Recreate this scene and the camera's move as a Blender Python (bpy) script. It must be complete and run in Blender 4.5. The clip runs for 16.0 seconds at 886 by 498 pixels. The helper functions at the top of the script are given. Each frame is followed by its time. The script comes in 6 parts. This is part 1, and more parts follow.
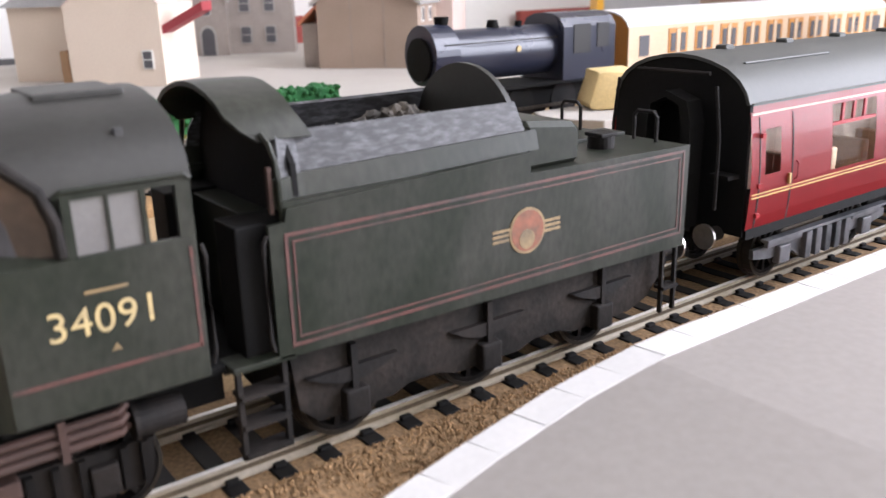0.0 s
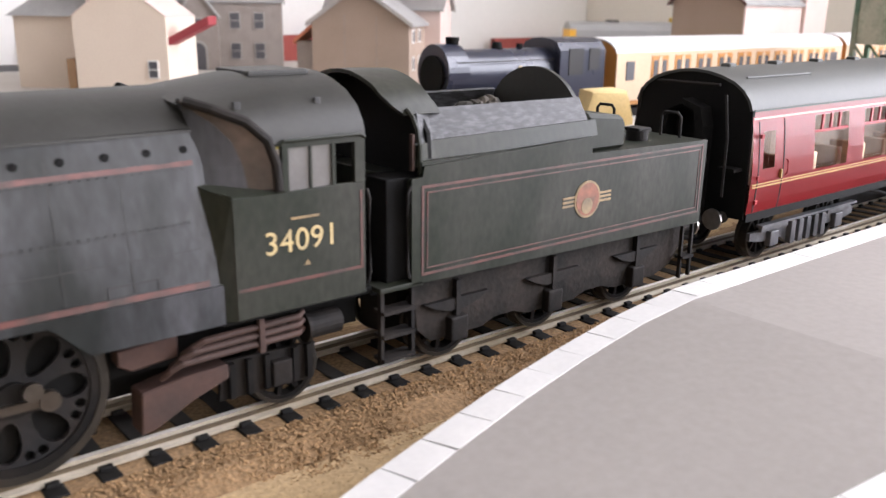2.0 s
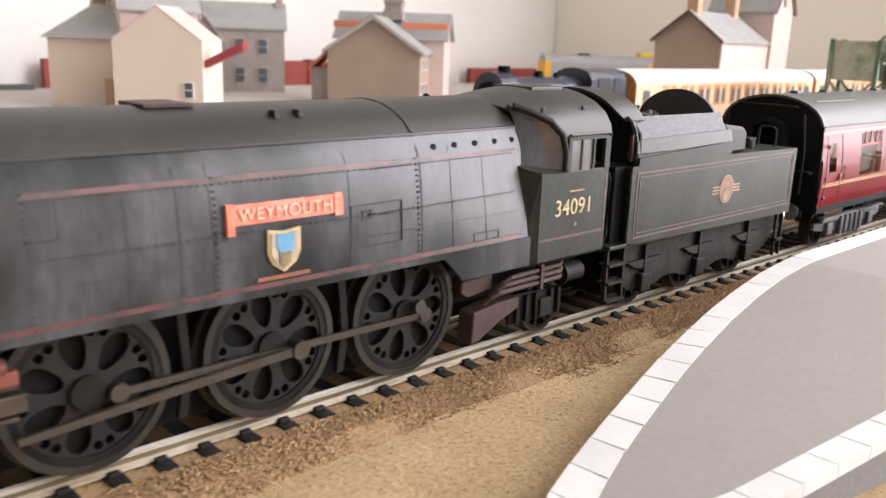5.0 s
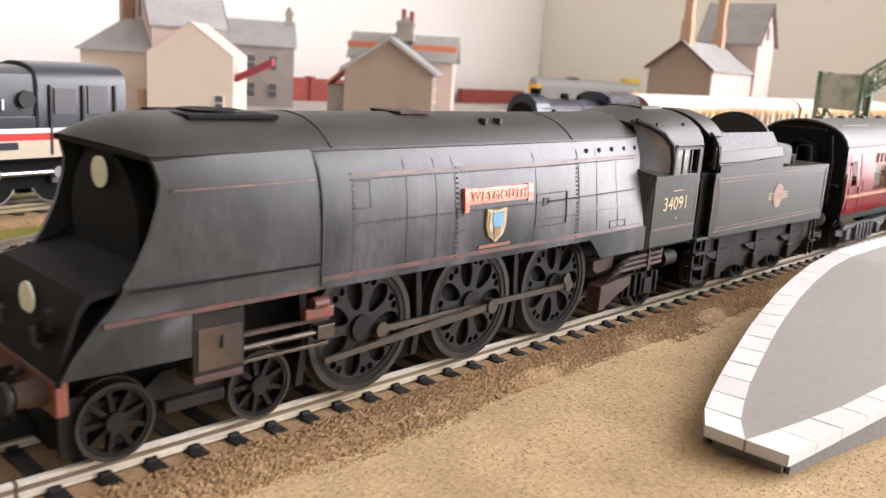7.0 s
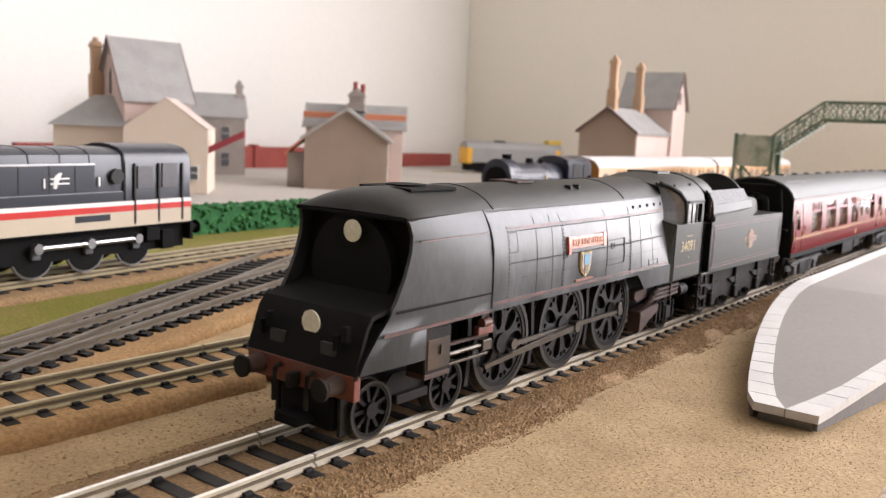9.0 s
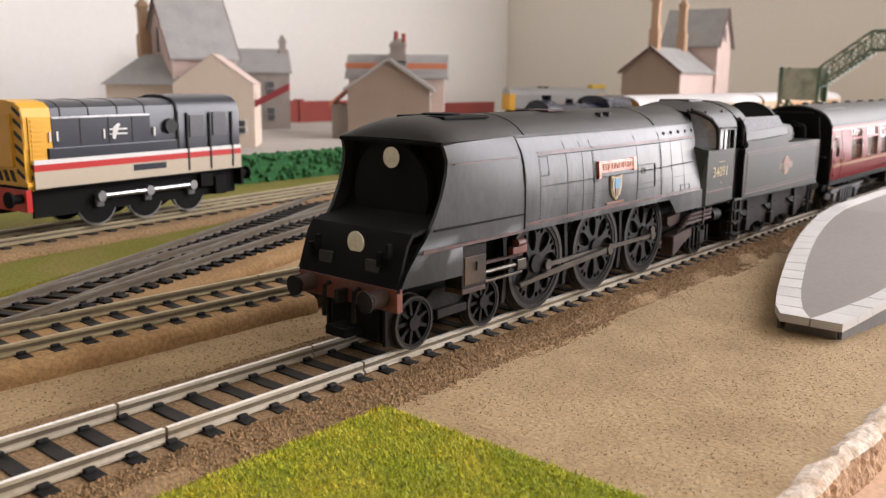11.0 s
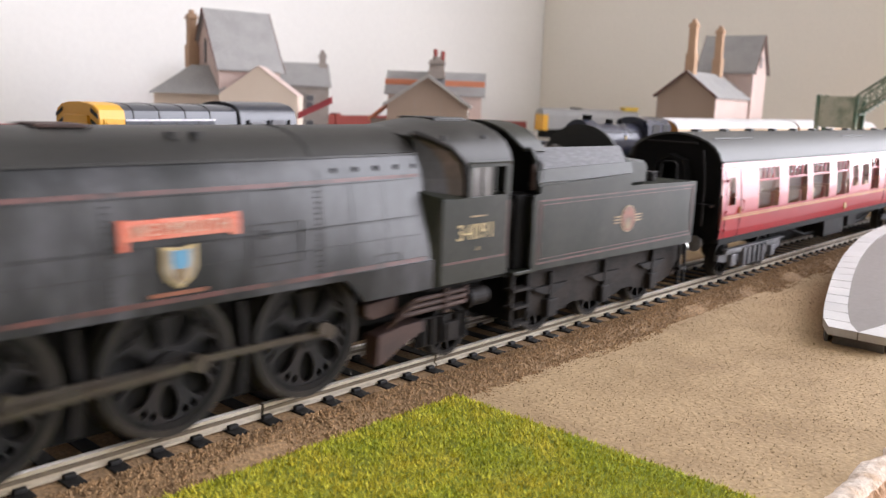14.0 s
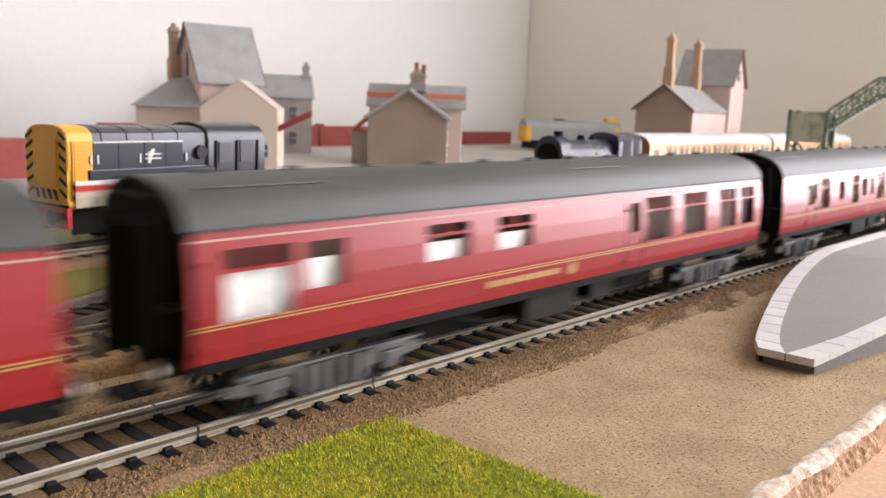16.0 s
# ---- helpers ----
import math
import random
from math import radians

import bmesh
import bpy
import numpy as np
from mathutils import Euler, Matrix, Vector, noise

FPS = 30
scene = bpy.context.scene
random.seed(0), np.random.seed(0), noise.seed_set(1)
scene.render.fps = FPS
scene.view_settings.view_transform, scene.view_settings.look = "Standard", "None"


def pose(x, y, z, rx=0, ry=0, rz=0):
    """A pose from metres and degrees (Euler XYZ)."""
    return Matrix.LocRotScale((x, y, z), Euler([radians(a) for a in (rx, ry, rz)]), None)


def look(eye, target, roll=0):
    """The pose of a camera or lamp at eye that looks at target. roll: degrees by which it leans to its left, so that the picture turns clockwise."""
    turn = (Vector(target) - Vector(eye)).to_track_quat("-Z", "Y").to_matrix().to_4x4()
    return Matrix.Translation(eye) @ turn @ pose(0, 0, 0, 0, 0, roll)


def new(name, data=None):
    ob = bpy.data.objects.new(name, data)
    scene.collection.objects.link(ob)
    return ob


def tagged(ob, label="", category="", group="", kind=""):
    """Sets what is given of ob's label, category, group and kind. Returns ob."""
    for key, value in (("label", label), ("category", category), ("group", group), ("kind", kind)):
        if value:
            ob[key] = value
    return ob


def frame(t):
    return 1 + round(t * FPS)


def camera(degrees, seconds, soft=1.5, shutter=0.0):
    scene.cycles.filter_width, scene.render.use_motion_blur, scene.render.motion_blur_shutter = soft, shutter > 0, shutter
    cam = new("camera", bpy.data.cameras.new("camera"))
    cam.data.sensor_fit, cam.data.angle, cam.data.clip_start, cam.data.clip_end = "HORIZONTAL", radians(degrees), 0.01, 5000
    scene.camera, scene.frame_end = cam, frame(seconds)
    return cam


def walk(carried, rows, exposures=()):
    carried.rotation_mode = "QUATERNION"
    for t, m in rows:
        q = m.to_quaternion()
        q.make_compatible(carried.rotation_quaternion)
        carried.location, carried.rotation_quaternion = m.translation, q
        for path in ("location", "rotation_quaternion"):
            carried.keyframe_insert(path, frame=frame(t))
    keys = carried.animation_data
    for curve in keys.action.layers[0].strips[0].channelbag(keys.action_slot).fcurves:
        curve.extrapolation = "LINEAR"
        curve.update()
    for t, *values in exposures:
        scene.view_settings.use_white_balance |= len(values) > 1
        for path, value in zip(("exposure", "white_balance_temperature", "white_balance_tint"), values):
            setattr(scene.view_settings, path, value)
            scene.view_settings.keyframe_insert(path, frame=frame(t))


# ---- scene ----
# The camera: place in metres, then yaw (left of +y), pitch and roll in degrees.
cam = camera(54.97, 16.0, soft=1.3, shutter=0.5)
cam.data.dof.use_dof, cam.data.dof.focus_distance, cam.data.dof.aperture_fstop = True, 0.19, 40.0
PATH = [
    (0, (0.1239, -0.1121, 0.0646, -36.33, -17.54, -1.53)),
    (0.5, (0.1170, -0.1201, 0.0615, -37.40, -16.75, -0.63)),
    (1, (0.1060, -0.1253, 0.0617, -37.68, -16.43, -0.74)),
    (1.5, (0.0963, -0.1257, 0.0605, -38.24, -16.30, -0.43)),
    (2, (0.0844, -0.1257, 0.0629, -39.45, -15.84, 0.72)),
    (2.5, (0.0710, -0.1258, 0.0648, -40.34, -15.45, 0.78)),
    (3, (0.0582, -0.1251, 0.0644, -40.73, -15.35, 0.60)),
    (3.5, (0.0465, -0.1256, 0.0629, -41.72, -15.08, 0.32)),
    (4, (0.0341, -0.1261, 0.0621, -42.41, -14.62, 1.07)),
    (6.5, (-0.0392, -0.1240, 0.0630, -45.78, -12.70, 3.23)),
    (7, (-0.0526, -0.1255, 0.0615, -46.34, -12.42, 3.66)),
    (7.5, (-0.0665, -0.1267, 0.0623, -45.99, -11.94, 3.18)),
    (8, (-0.0851, -0.1257, 0.0596, -47.22, -10.75, 3.94)),
    (8.5, (-0.1066, -0.1231, 0.0633, -49.92, -9.80, 3.68)),
    (9, (-0.1260, -0.1240, 0.0642, -52.51, -8.03, 2.63)),
    (9.5, (-0.1325, -0.1343, 0.0668, -51.09, -8.46, 1.02)),
    (10, (-0.1351, -0.1363, 0.0637, -49.64, -10.80, 0.50)),
    (12.5, (-0.1342, -0.1324, 0.0584, -49.01, -11.37, 0.60)),
    (13, (-0.1404, -0.1333, 0.0596, -48.43, -10.99, 1.05)),
    (13.5, (-0.1477, -0.1343, 0.0590, -47.88, -10.30, 1.60)),
    (14, (-0.1510, -0.1344, 0.0575, -47.79, -10.06, 2.06)),
    (14.5, (-0.1505, -0.1356, 0.0566, -48.03, -9.99, 2.08)),
    (15, (-0.1492, -0.1388, 0.0571, -48.09, -9.78, 1.73)),
    (15.5, (-0.1463, -0.1439, 0.0598, -48.35, -9.52, 1.80)),
    (16, (-0.1487, -0.1497, 0.0645, -48.28, -9.61, 2.23)),
]


def facing(x, y, z, yaw, pitch, roll):
    ahead = Vector((-math.sin(radians(yaw)) * math.cos(radians(pitch)), math.cos(radians(yaw)) * math.cos(radians(pitch)), math.sin(radians(pitch))))
    return look((x, y, z), Vector((x, y, z)) + ahead, roll)


walk(cam, [(t, facing(*row)) for t, row in PATH], [(0.0, 0.12, 5850, 10.0), (2.0, 0.06, 6000, 10.0), (4.0, 0.05, 6250, 10.0), (7.0, 0.1, 6350, 10.0), (8.5, -0.12, 6400, 10.0), (9.0, -0.18, 6400, 10.0), (9.5, -0.38, 6450, 10.0), (10.5, -0.5, 6500, 10.0), (12.5, -0.27, 6200, 10.0), (14.5, -0.29, 6050, 10.0), (16.0, -0.36, 6250, 10.0)])

# ---- light: a closed room with one large window behind the camera ----
world = bpy.data.worlds.new("sky")
scene.world = world
world.use_nodes = True
wn = world.node_tree.nodes
sky = wn.new("ShaderNodeTexSky")
sky.sky_type, sky.sun_disc = "NISHITA", False
sky.sun_elevation, sky.sun_rotation = radians(40), radians(110)
wn["Background"].inputs["Strength"].default_value = 0.12
world.node_tree.links.new(sky.outputs[0], wn["Background"].inputs["Color"])

WIN = (-1.30, -0.12, -0.04, 1.30)  # the window: y0, y1, z0, z1 in the wall x = 1.15
lamp = bpy.data.lights.new("window_daylight", "AREA")
lamp.shape, lamp.size, lamp.size_y, lamp.energy, lamp.color = "RECTANGLE", WIN[1] - WIN[0], WIN[3] - WIN[2], 67.0, (1.0, 0.94, 0.97)
day = new("window_daylight", lamp)
day.matrix_world = look((1.14, (WIN[0] + WIN[1]) / 2, (WIN[2] + WIN[3]) / 2), (0.0, (WIN[0] + WIN[1]) / 2, (WIN[2] + WIN[3]) / 2))

# ---- materials ----


def material(name, color, rough=0.6, metal=0.0, spread=0.12, scale=120.0, bump=0.15, fine=900.0, second=None, amount=0.35, patch=25.0, spec=0.5, island=False, rand=0.0, stretch=None):
    """Base colour with fine grain, larger stains toward a second colour, and relief."""
    m = bpy.data.materials.new(name)
    m.use_nodes = True
    n, l = m.node_tree.nodes, m.node_tree.links
    b = n["Principled BSDF"]
    b.inputs["Roughness"].default_value, b.inputs["Metallic"].default_value = rough, metal
    b.inputs["Specular IOR Level"].default_value = spec
    co = n.new("ShaderNodeTexCoord")
    big, small = n.new("ShaderNodeTexNoise"), n.new("ShaderNodeTexNoise")
    big.inputs["Scale"].default_value, big.inputs["Detail"].default_value = patch, 5
    small.inputs["Scale"].default_value, small.inputs["Detail"].default_value = fine, 4
    vec = co.outputs["Object"]
    if stretch:
        mp = n.new("ShaderNodeMapping")
        mp.inputs["Scale"].default_value = stretch
        l.new(vec, mp.inputs["Vector"])
        vec = mp.outputs["Vector"]
    for t in (big, small):
        l.new(vec, t.inputs["Vector"])
    ramp = n.new("ShaderNodeMapRange")
    ramp.inputs["From Min"].default_value, ramp.inputs["From Max"].default_value = 0.42, 0.68
    ramp.inputs["To Max"].default_value = amount
    l.new(big.outputs["Fac"], ramp.inputs["Value"])
    mix = n.new("ShaderNodeMix")
    mix.data_type = "RGBA"
    mix.inputs["A"].default_value = (*color, 1)
    mix.inputs["B"].default_value = (*(second or tuple(c * 0.7 for c in color)), 1)
    l.new(ramp.outputs["Result"], mix.inputs["Factor"])
    grain = n.new("ShaderNodeMapRange")
    grain.inputs["From Min"].default_value, grain.inputs["From Max"].default_value = 0.25, 0.75
    grain.inputs["To Min"].default_value, grain.inputs["To Max"].default_value = 1 - spread, 1 + spread
    l.new(small.outputs["Fac"], grain.inputs["Value"])
    value = grain.outputs["Result"]
    if island or rand:
        src = n.new("ShaderNodeNewGeometry").outputs["Random Per Island"] if island else n.new("ShaderNodeObjectInfo").outputs["Random"]
        vary = n.new("ShaderNodeMapRange")
        r = rand or 0.3
        vary.inputs["To Min"].default_value, vary.inputs["To Max"].default_value = 1 - r, 1 + r
        l.new(src, vary.inputs["Value"])
        mul = n.new("ShaderNodeMath")
        mul.operation = "MULTIPLY"
        l.new(value, mul.inputs[0])
        l.new(vary.outputs["Result"], mul.inputs[1])
        value = mul.outputs[0]
    hsv = n.new("ShaderNodeHueSaturation")
    l.new(mix.outputs["Result"], hsv.inputs["Color"])
    l.new(value, hsv.inputs["Value"])
    l.new(hsv.outputs["Color"], b.inputs["Base Color"])
    rr = n.new("ShaderNodeMapRange")
    rr.inputs["To Min"].default_value, rr.inputs["To Max"].default_value = max(rough - 0.1, 0.02), min(rough + 0.12, 1)
    l.new(big.outputs["Fac"], rr.inputs["Value"])
    l.new(rr.outputs["Result"], b.inputs["Roughness"])
    if bump:
        bp = n.new("ShaderNodeBump")
        bp.inputs["Strength"].default_value, bp.inputs["Distance"].default_value = bump, 0.0004
        l.new(small.outputs["Fac"], bp.inputs["Height"])
        l.new(bp.outputs["Normal"], b.inputs["Normal"])
    return m


def glass(name, tint=(0.9, 0.92, 0.9)):
    m = bpy.data.materials.new(name)
    m.use_nodes = True
    b = m.node_tree.nodes["Principled BSDF"]
    b.inputs["Base Color"].default_value = (*tint, 1)
    b.inputs["Roughness"].default_value, b.inputs["Transmission Weight"].default_value, b.inputs["IOR"].default_value = 0.05, 1.0, 1.2
    return m


GREEN = material("weathered_green", (0.015, 0.018, 0.012), 0.45, spec=0.22, spread=0.3, second=(0.042, 0.041, 0.034), amount=0.8, patch=60, bump=0.05, stretch=(1, 1, 0.5))
# the grey upright streaks paint window sheen along with dust
CASING = material("grey_green_dust_and_sheen", (0.010, 0.012, 0.012), 0.32, spec=0.36, spread=0.3, second=(0.070, 0.071, 0.078), amount=0.9, patch=70, stretch=(1, 1, 0.36), bump=0.05)
ROOF = material("sooty_roof", (0.020, 0.0195, 0.017), 0.5, spec=0.35, second=(0.042, 0.042, 0.037), amount=0.5, patch=40, bump=0.08)
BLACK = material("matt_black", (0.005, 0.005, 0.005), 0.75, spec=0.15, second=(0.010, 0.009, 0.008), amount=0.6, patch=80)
FRAME = material("grimy_black", (0.009, 0.008, 0.0075), 0.7, spec=0.22, second=(0.028, 0.022, 0.018), amount=0.6, patch=120, bump=0.3)
WHEEL = material("wheel_grey", (0.006, 0.0058, 0.0058), 0.55, spec=0.18, second=(0.026, 0.021, 0.018), amount=0.5, patch=150)
RUST = material("brown_rust", (0.055, 0.027, 0.020), 0.75, second=(0.03, 0.02, 0.016), amount=0.7, patch=120)
STEEL = material("bright_steel", (0.55, 0.53, 0.50), 0.32, metal=1.0, second=(0.3, 0.27, 0.22), amount=0.6, patch=160, bump=0.03)
ROD = material("oiled_steel", (0.11, 0.097, 0.082), 0.38, metal=0.8, second=(0.07, 0.052, 0.04), amount=0.7, patch=140, bump=0.05)
REDLINE = material("faded_red_line", (0.095, 0.033, 0.027), 0.5, second=(0.03, 0.024, 0.020), amount=1.0, patch=220)
PLATE = material("red_nameplate", (0.58, 0.15, 0.09), 0.28, second=(0.60, 0.30, 0.22), amount=0.5, patch=300)
FADED = material("faded_orange", (0.21, 0.07, 0.034), 0.5, second=(0.08, 0.05, 0.03), amount=0.8, patch=400)
YELLOW = material("yellow_paint", (0.75, 0.52, 0.06), 0.5, second=(0.5, 0.33, 0.05), amount=0.4, patch=200)
GOLD = material("gold_lettering", (0.48, 0.37, 0.17), 0.5, second=(0.27, 0.22, 0.13), amount=0.6, patch=400)
DISC = material("white_disc", (0.78, 0.74, 0.62), 0.55, second=(0.6, 0.55, 0.42), amount=0.4, patch=300)
SEAM = material("dark_seam", (0.025, 0.025, 0.025), 0.7)
BLUE = material("blue_enamel", (0.10, 0.27, 0.42), 0.4)
GREYSTRIP = material("worn_bare_grey", (0.024, 0.024, 0.025), 0.55, spec=0.35, spread=0.4, second=(0.095, 0.095, 0.10), amount=0.85, patch=1100, bump=0.08, fine=3000, stretch=(0.4, 1, 1.3))
COAL = material("coal_lumps", (0.03, 0.026, 0.02), 0.7, second=(0.08, 0.066, 0.05), amount=0.8, patch=200)
MAROON = material("maroon_paint", (0.31, 0.021, 0.025), 0.3, spec=0.42, spread=0.03, second=(0.26, 0.019, 0.023), amount=0.5, patch=20, bump=0.0)
COACHROOF = material("grey_coach_roof", (0.06, 0.062, 0.057), 0.55, spec=0.35, spread=0.05, second=(0.10, 0.10, 0.093), amount=0.5, patch=15, bump=0.02)
UNDER = material("underframe_grey", (0.14, 0.14, 0.15), 0.42, second=(0.035, 0.04, 0.045), amount=0.9, patch=160, bump=0.2)
SLEEPER = material("black_plastic_sleeper", (0.008, 0.0075, 0.007), 0.6, spec=0.3, second=(0.03, 0.025, 0.02), amount=0.6, patch=150)
RAIL = material("nickel_rail", (0.90, 0.87, 0.82), 0.3, metal=0.2, second=(0.70, 0.63, 0.50), amount=0.5, patch=60, bump=0.05)
OLDRAIL = material("yellowed_rail", (0.44, 0.38, 0.24), 0.42, metal=0.6, second=(0.34, 0.28, 0.18), amount=0.7, patch=60, bump=0.05)
BALLAST = material("brown_ballast", (0.235, 0.148, 0.072), 0.95, spread=0.45, second=(0.29, 0.185, 0.092), amount=0.6, patch=60, bump=0.9, fine=1400)
SAND = material("sandy_cork", (0.40, 0.285, 0.15), 0.95, spread=0.27, second=(0.28, 0.19, 0.095), amount=0.7, patch=55, bump=0.7, fine=1000)
GRAIN = material("loose_grains", (0.31, 0.195, 0.095), 0.95, bump=0, island=True, rand=0.35)
SCATTER = material("sand_flecks", (0.37, 0.265, 0.145), 0.95, bump=0, island=True, rand=0.3)
GRASS = material("grass_fibres", (0.45, 0.47, 0.02), 0.8, second=(0.70, 0.58, 0.05), amount=0.8, patch=110, bump=0, island=True, rand=0.35)
TURF = material("turf_base", (0.20, 0.25, 0.015), 0.95, spread=0.4, second=(0.24, 0.24, 0.04), amount=0.7, patch=120, bump=0.9)
MOSS = material("olive_scatter", (0.155, 0.15, 0.012), 0.95, spread=0.4, second=(0.21, 0.165, 0.045), amount=0.7, patch=50, bump=0.8)
SLAB = material("grey_platform_card", (0.275, 0.252, 0.232), 0.8, spread=0.06, second=(0.24, 0.22, 0.20), amount=0.5, patch=14, bump=0.06, fine=600)
KERB = material("white_edging", (0.58, 0.57, 0.555), 0.7, spread=0.04, second=(0.70, 0.68, 0.65), amount=0.5, patch=60, bump=0.08, rand=0.05)
EDGE = material("platform_edge_grey", (0.20, 0.19, 0.185), 0.8)
PLASTER = material("crumbled_plaster", (0.72, 0.62, 0.52), 0.9, spread=0.2, second=(0.40, 0.27, 0.16), amount=0.8, patch=260, bump=1.0, fine=900)
CRUMB = material("crumbly_filler", (0.50, 0.33, 0.20), 0.95, spread=0.35, second=(0.30, 0.18, 0.10), amount=0.8, patch=350, bump=1.0, fine=1300)
PINE = material("pine_board", (0.62, 0.40, 0.25), 0.6, spread=0.15, second=(0.5, 0.29, 0.17), amount=0.6, patch=25, bump=0.1)
WALLW = material("white_wall", (0.81, 0.80, 0.77), 0.85, spread=0.02, second=(0.82, 0.80, 0.76), amount=0.4, patch=2, bump=0.05, fine=200)
WALLC = material("cream_wall", (0.93, 0.885, 0.79), 0.85, spread=0.02, second=(0.90, 0.85, 0.75), amount=0.4, patch=2, bump=0.05, fine=200)
# unseen floor and west wall, toned dark to limit bounced light
CARPET = material("brown_floor", (0.10, 0.07, 0.05), 0.9)
DIMWALL = material("dim_unseen_wall", (0.045, 0.032, 0.024), 0.6, patch=4)
BANKSAND = material("ochre_sand_bank", (0.33, 0.20, 0.085), 0.95, spread=0.3, second=(0.22, 0.125, 0.05), amount=0.6, patch=45, bump=0.9, fine=900)
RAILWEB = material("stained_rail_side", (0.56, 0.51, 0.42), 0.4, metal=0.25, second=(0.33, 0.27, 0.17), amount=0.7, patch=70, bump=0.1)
# dark brown that paints the shade between rail head and foot
RAILSHADE = material("rail_recess_shade", (0.11, 0.085, 0.055), 0.6, second=(0.22, 0.17, 0.10), amount=0.5, patch=90)
DULLRAIL = material("dull_grey_rail", (0.20, 0.18, 0.15), 0.5, metal=0.4, second=(0.12, 0.09, 0.06), amount=0.7, patch=60, bump=0.05)
FADEGOLD = material("worn_gold", (0.24, 0.165, 0.075), 0.5, second=(0.10, 0.075, 0.045), amount=0.8, patch=350)
CEIL = material("grey_white_ceiling", (0.6, 0.59, 0.57), 0.9, patch=3)

# ---- mesh helpers: all shapes are given in millimetres ----
MM = 0.001


def at(x=0.0, y=0.0, z=0.0, rx=0, ry=0, rz=0):
    return pose(x * MM, y * MM, z * MM, rx, ry, rz)


def part(name, bm, mat, parent=None, label="", smooth=False):
    bmesh.ops.recalc_face_normals(bm, faces=bm.faces)
    bmesh.ops.scale(bm, vec=(MM, MM, MM), verts=bm.verts)
    me = bpy.data.meshes.new(name)
    bm.to_mesh(me)
    bm.free()
    me.materials.append(mat)
    if smooth:
        for p in me.polygons:
            p.use_smooth = True
        me.set_sharp_from_angle(angle=radians(38))
    ob = new(name, me)
    if parent:
        ob.parent = parent
    if label:
        tagged(ob, label)
    return ob


def again(ob, name, m, parent=None):
    """One more piece on the same mesh."""
    o = new(name, ob.data)
    o.parent = parent or ob.parent
    o.matrix_basis = m
    return o


def raw(name, verts, faces, mat, parent=None, label=""):
    me = bpy.data.meshes.new(name)
    me.from_pydata([tuple(c * MM for c in v) for v in verts], [], faces)
    me.materials.append(mat)
    ob = new(name, me)
    if parent:
        ob.parent = parent
    if label:
        tagged(ob, label)
    return ob


def empty(name, label, category, group="", m=None):
    ob = tagged(new(name), label, category, group)
    if m is not None:
        ob.matrix_basis = m
    return ob


def box(x0, x1, y0, y1, z0, z1, bevel=0.0, bm=None):
    bm = bm or bmesh.new()
    g = bmesh.ops.create_cube(bm, size=1.0)["verts"]
    for v in g:
        v.co = Vector(((x0 + x1) / 2 + v.co.x * (x1 - x0), (y0 + y1) / 2 + v.co.y * (y1 - y0), (z0 + z1) / 2 + v.co.z * (z1 - z0)))
    if bevel:
        bmesh.ops.bevel(bm, geom=list({e for v in g for e in v.link_edges}), offset=bevel, segments=2, affect="EDGES", profile=0.6)
    return bm


def prism(poly, a0, a1, axis="y", bm=None, bevel=0.0):
    """A polygon drawn out along an axis: (x, z) along y, (y, z) along x, (x, y) along z."""
    bm = bm or bmesh.new()
    put = {"y": lambda p, a: (p[0], a, p[1]), "x": lambda p, a: (a, p[0], p[1]), "z": lambda p, a: (p[0], p[1], a)}[axis]
    lo, hi = [bm.verts.new(put(p, a0)) for p in poly], [bm.verts.new(put(p, a1)) for p in poly]
    n = len(poly)
    fs = [bm.faces.new(lo), bm.faces.new(hi[::-1])] + [bm.faces.new((lo[i], lo[(i + 1) % n], hi[(i + 1) % n], hi[i])) for i in range(n)]
    if bevel:
        bmesh.ops.bevel(bm, geom=list({e for f in fs for e in f.edges}), offset=bevel, segments=1, affect="EDGES")
    return bm


def cyl(c, r, length, axis="y", seg=24, r2=None, bm=None):
    bm = bm or bmesh.new()
    turn = {"x": Euler((0, radians(90), 0)), "y": Euler((radians(90), 0, 0)), "z": Euler((0, 0, 0))}[axis].to_matrix().to_4x4()
    bmesh.ops.create_cone(bm, cap_ends=True, segments=seg, radius1=r, radius2=r if r2 is None else r2, depth=length, matrix=Matrix.Translation(c) @ turn)
    return bm


def tube(pts, r, seg=8, bm=None, closed=False):
    bm = bm or bmesh.new()
    pts = [Vector(p) for p in pts]
    rings = []
    for i, p in enumerate(pts):
        d = (pts[min(i + 1, len(pts) - 1)] - pts[max(i - 1, 0)]).normalized()
        q = d.to_track_quat("Z", "Y")
        rings.append([bm.verts.new(p + q @ Vector((r * math.cos(k * math.tau / seg), r * math.sin(k * math.tau / seg), 0))) for k in range(seg)])
    for a, b in zip(rings, rings[1:]):
        for k in range(seg):
            bm.faces.new((a[k], a[(k + 1) % seg], b[(k + 1) % seg], b[k]))
    bm.faces.new(rings[0])
    bm.faces.new(rings[-1][::-1])
    return bm


def loft(sections, bm=None, caps=True, closed=True):
    """Skin through rings of points with equal counts."""
    bm = bm or bmesh.new()
    rings = [[bm.verts.new(p) for p in s] for s in sections]
    n = len(rings[0])
    for a, b in zip(rings, rings[1:]):
        for k in range(n if closed else n - 1):
            bm.faces.new((a[k], a[(k + 1) % n], b[(k + 1) % n], b[k]))
    if caps and closed:
        bm.faces.new(rings[0])
        bm.faces.new(rings[-1][::-1])
    return bm


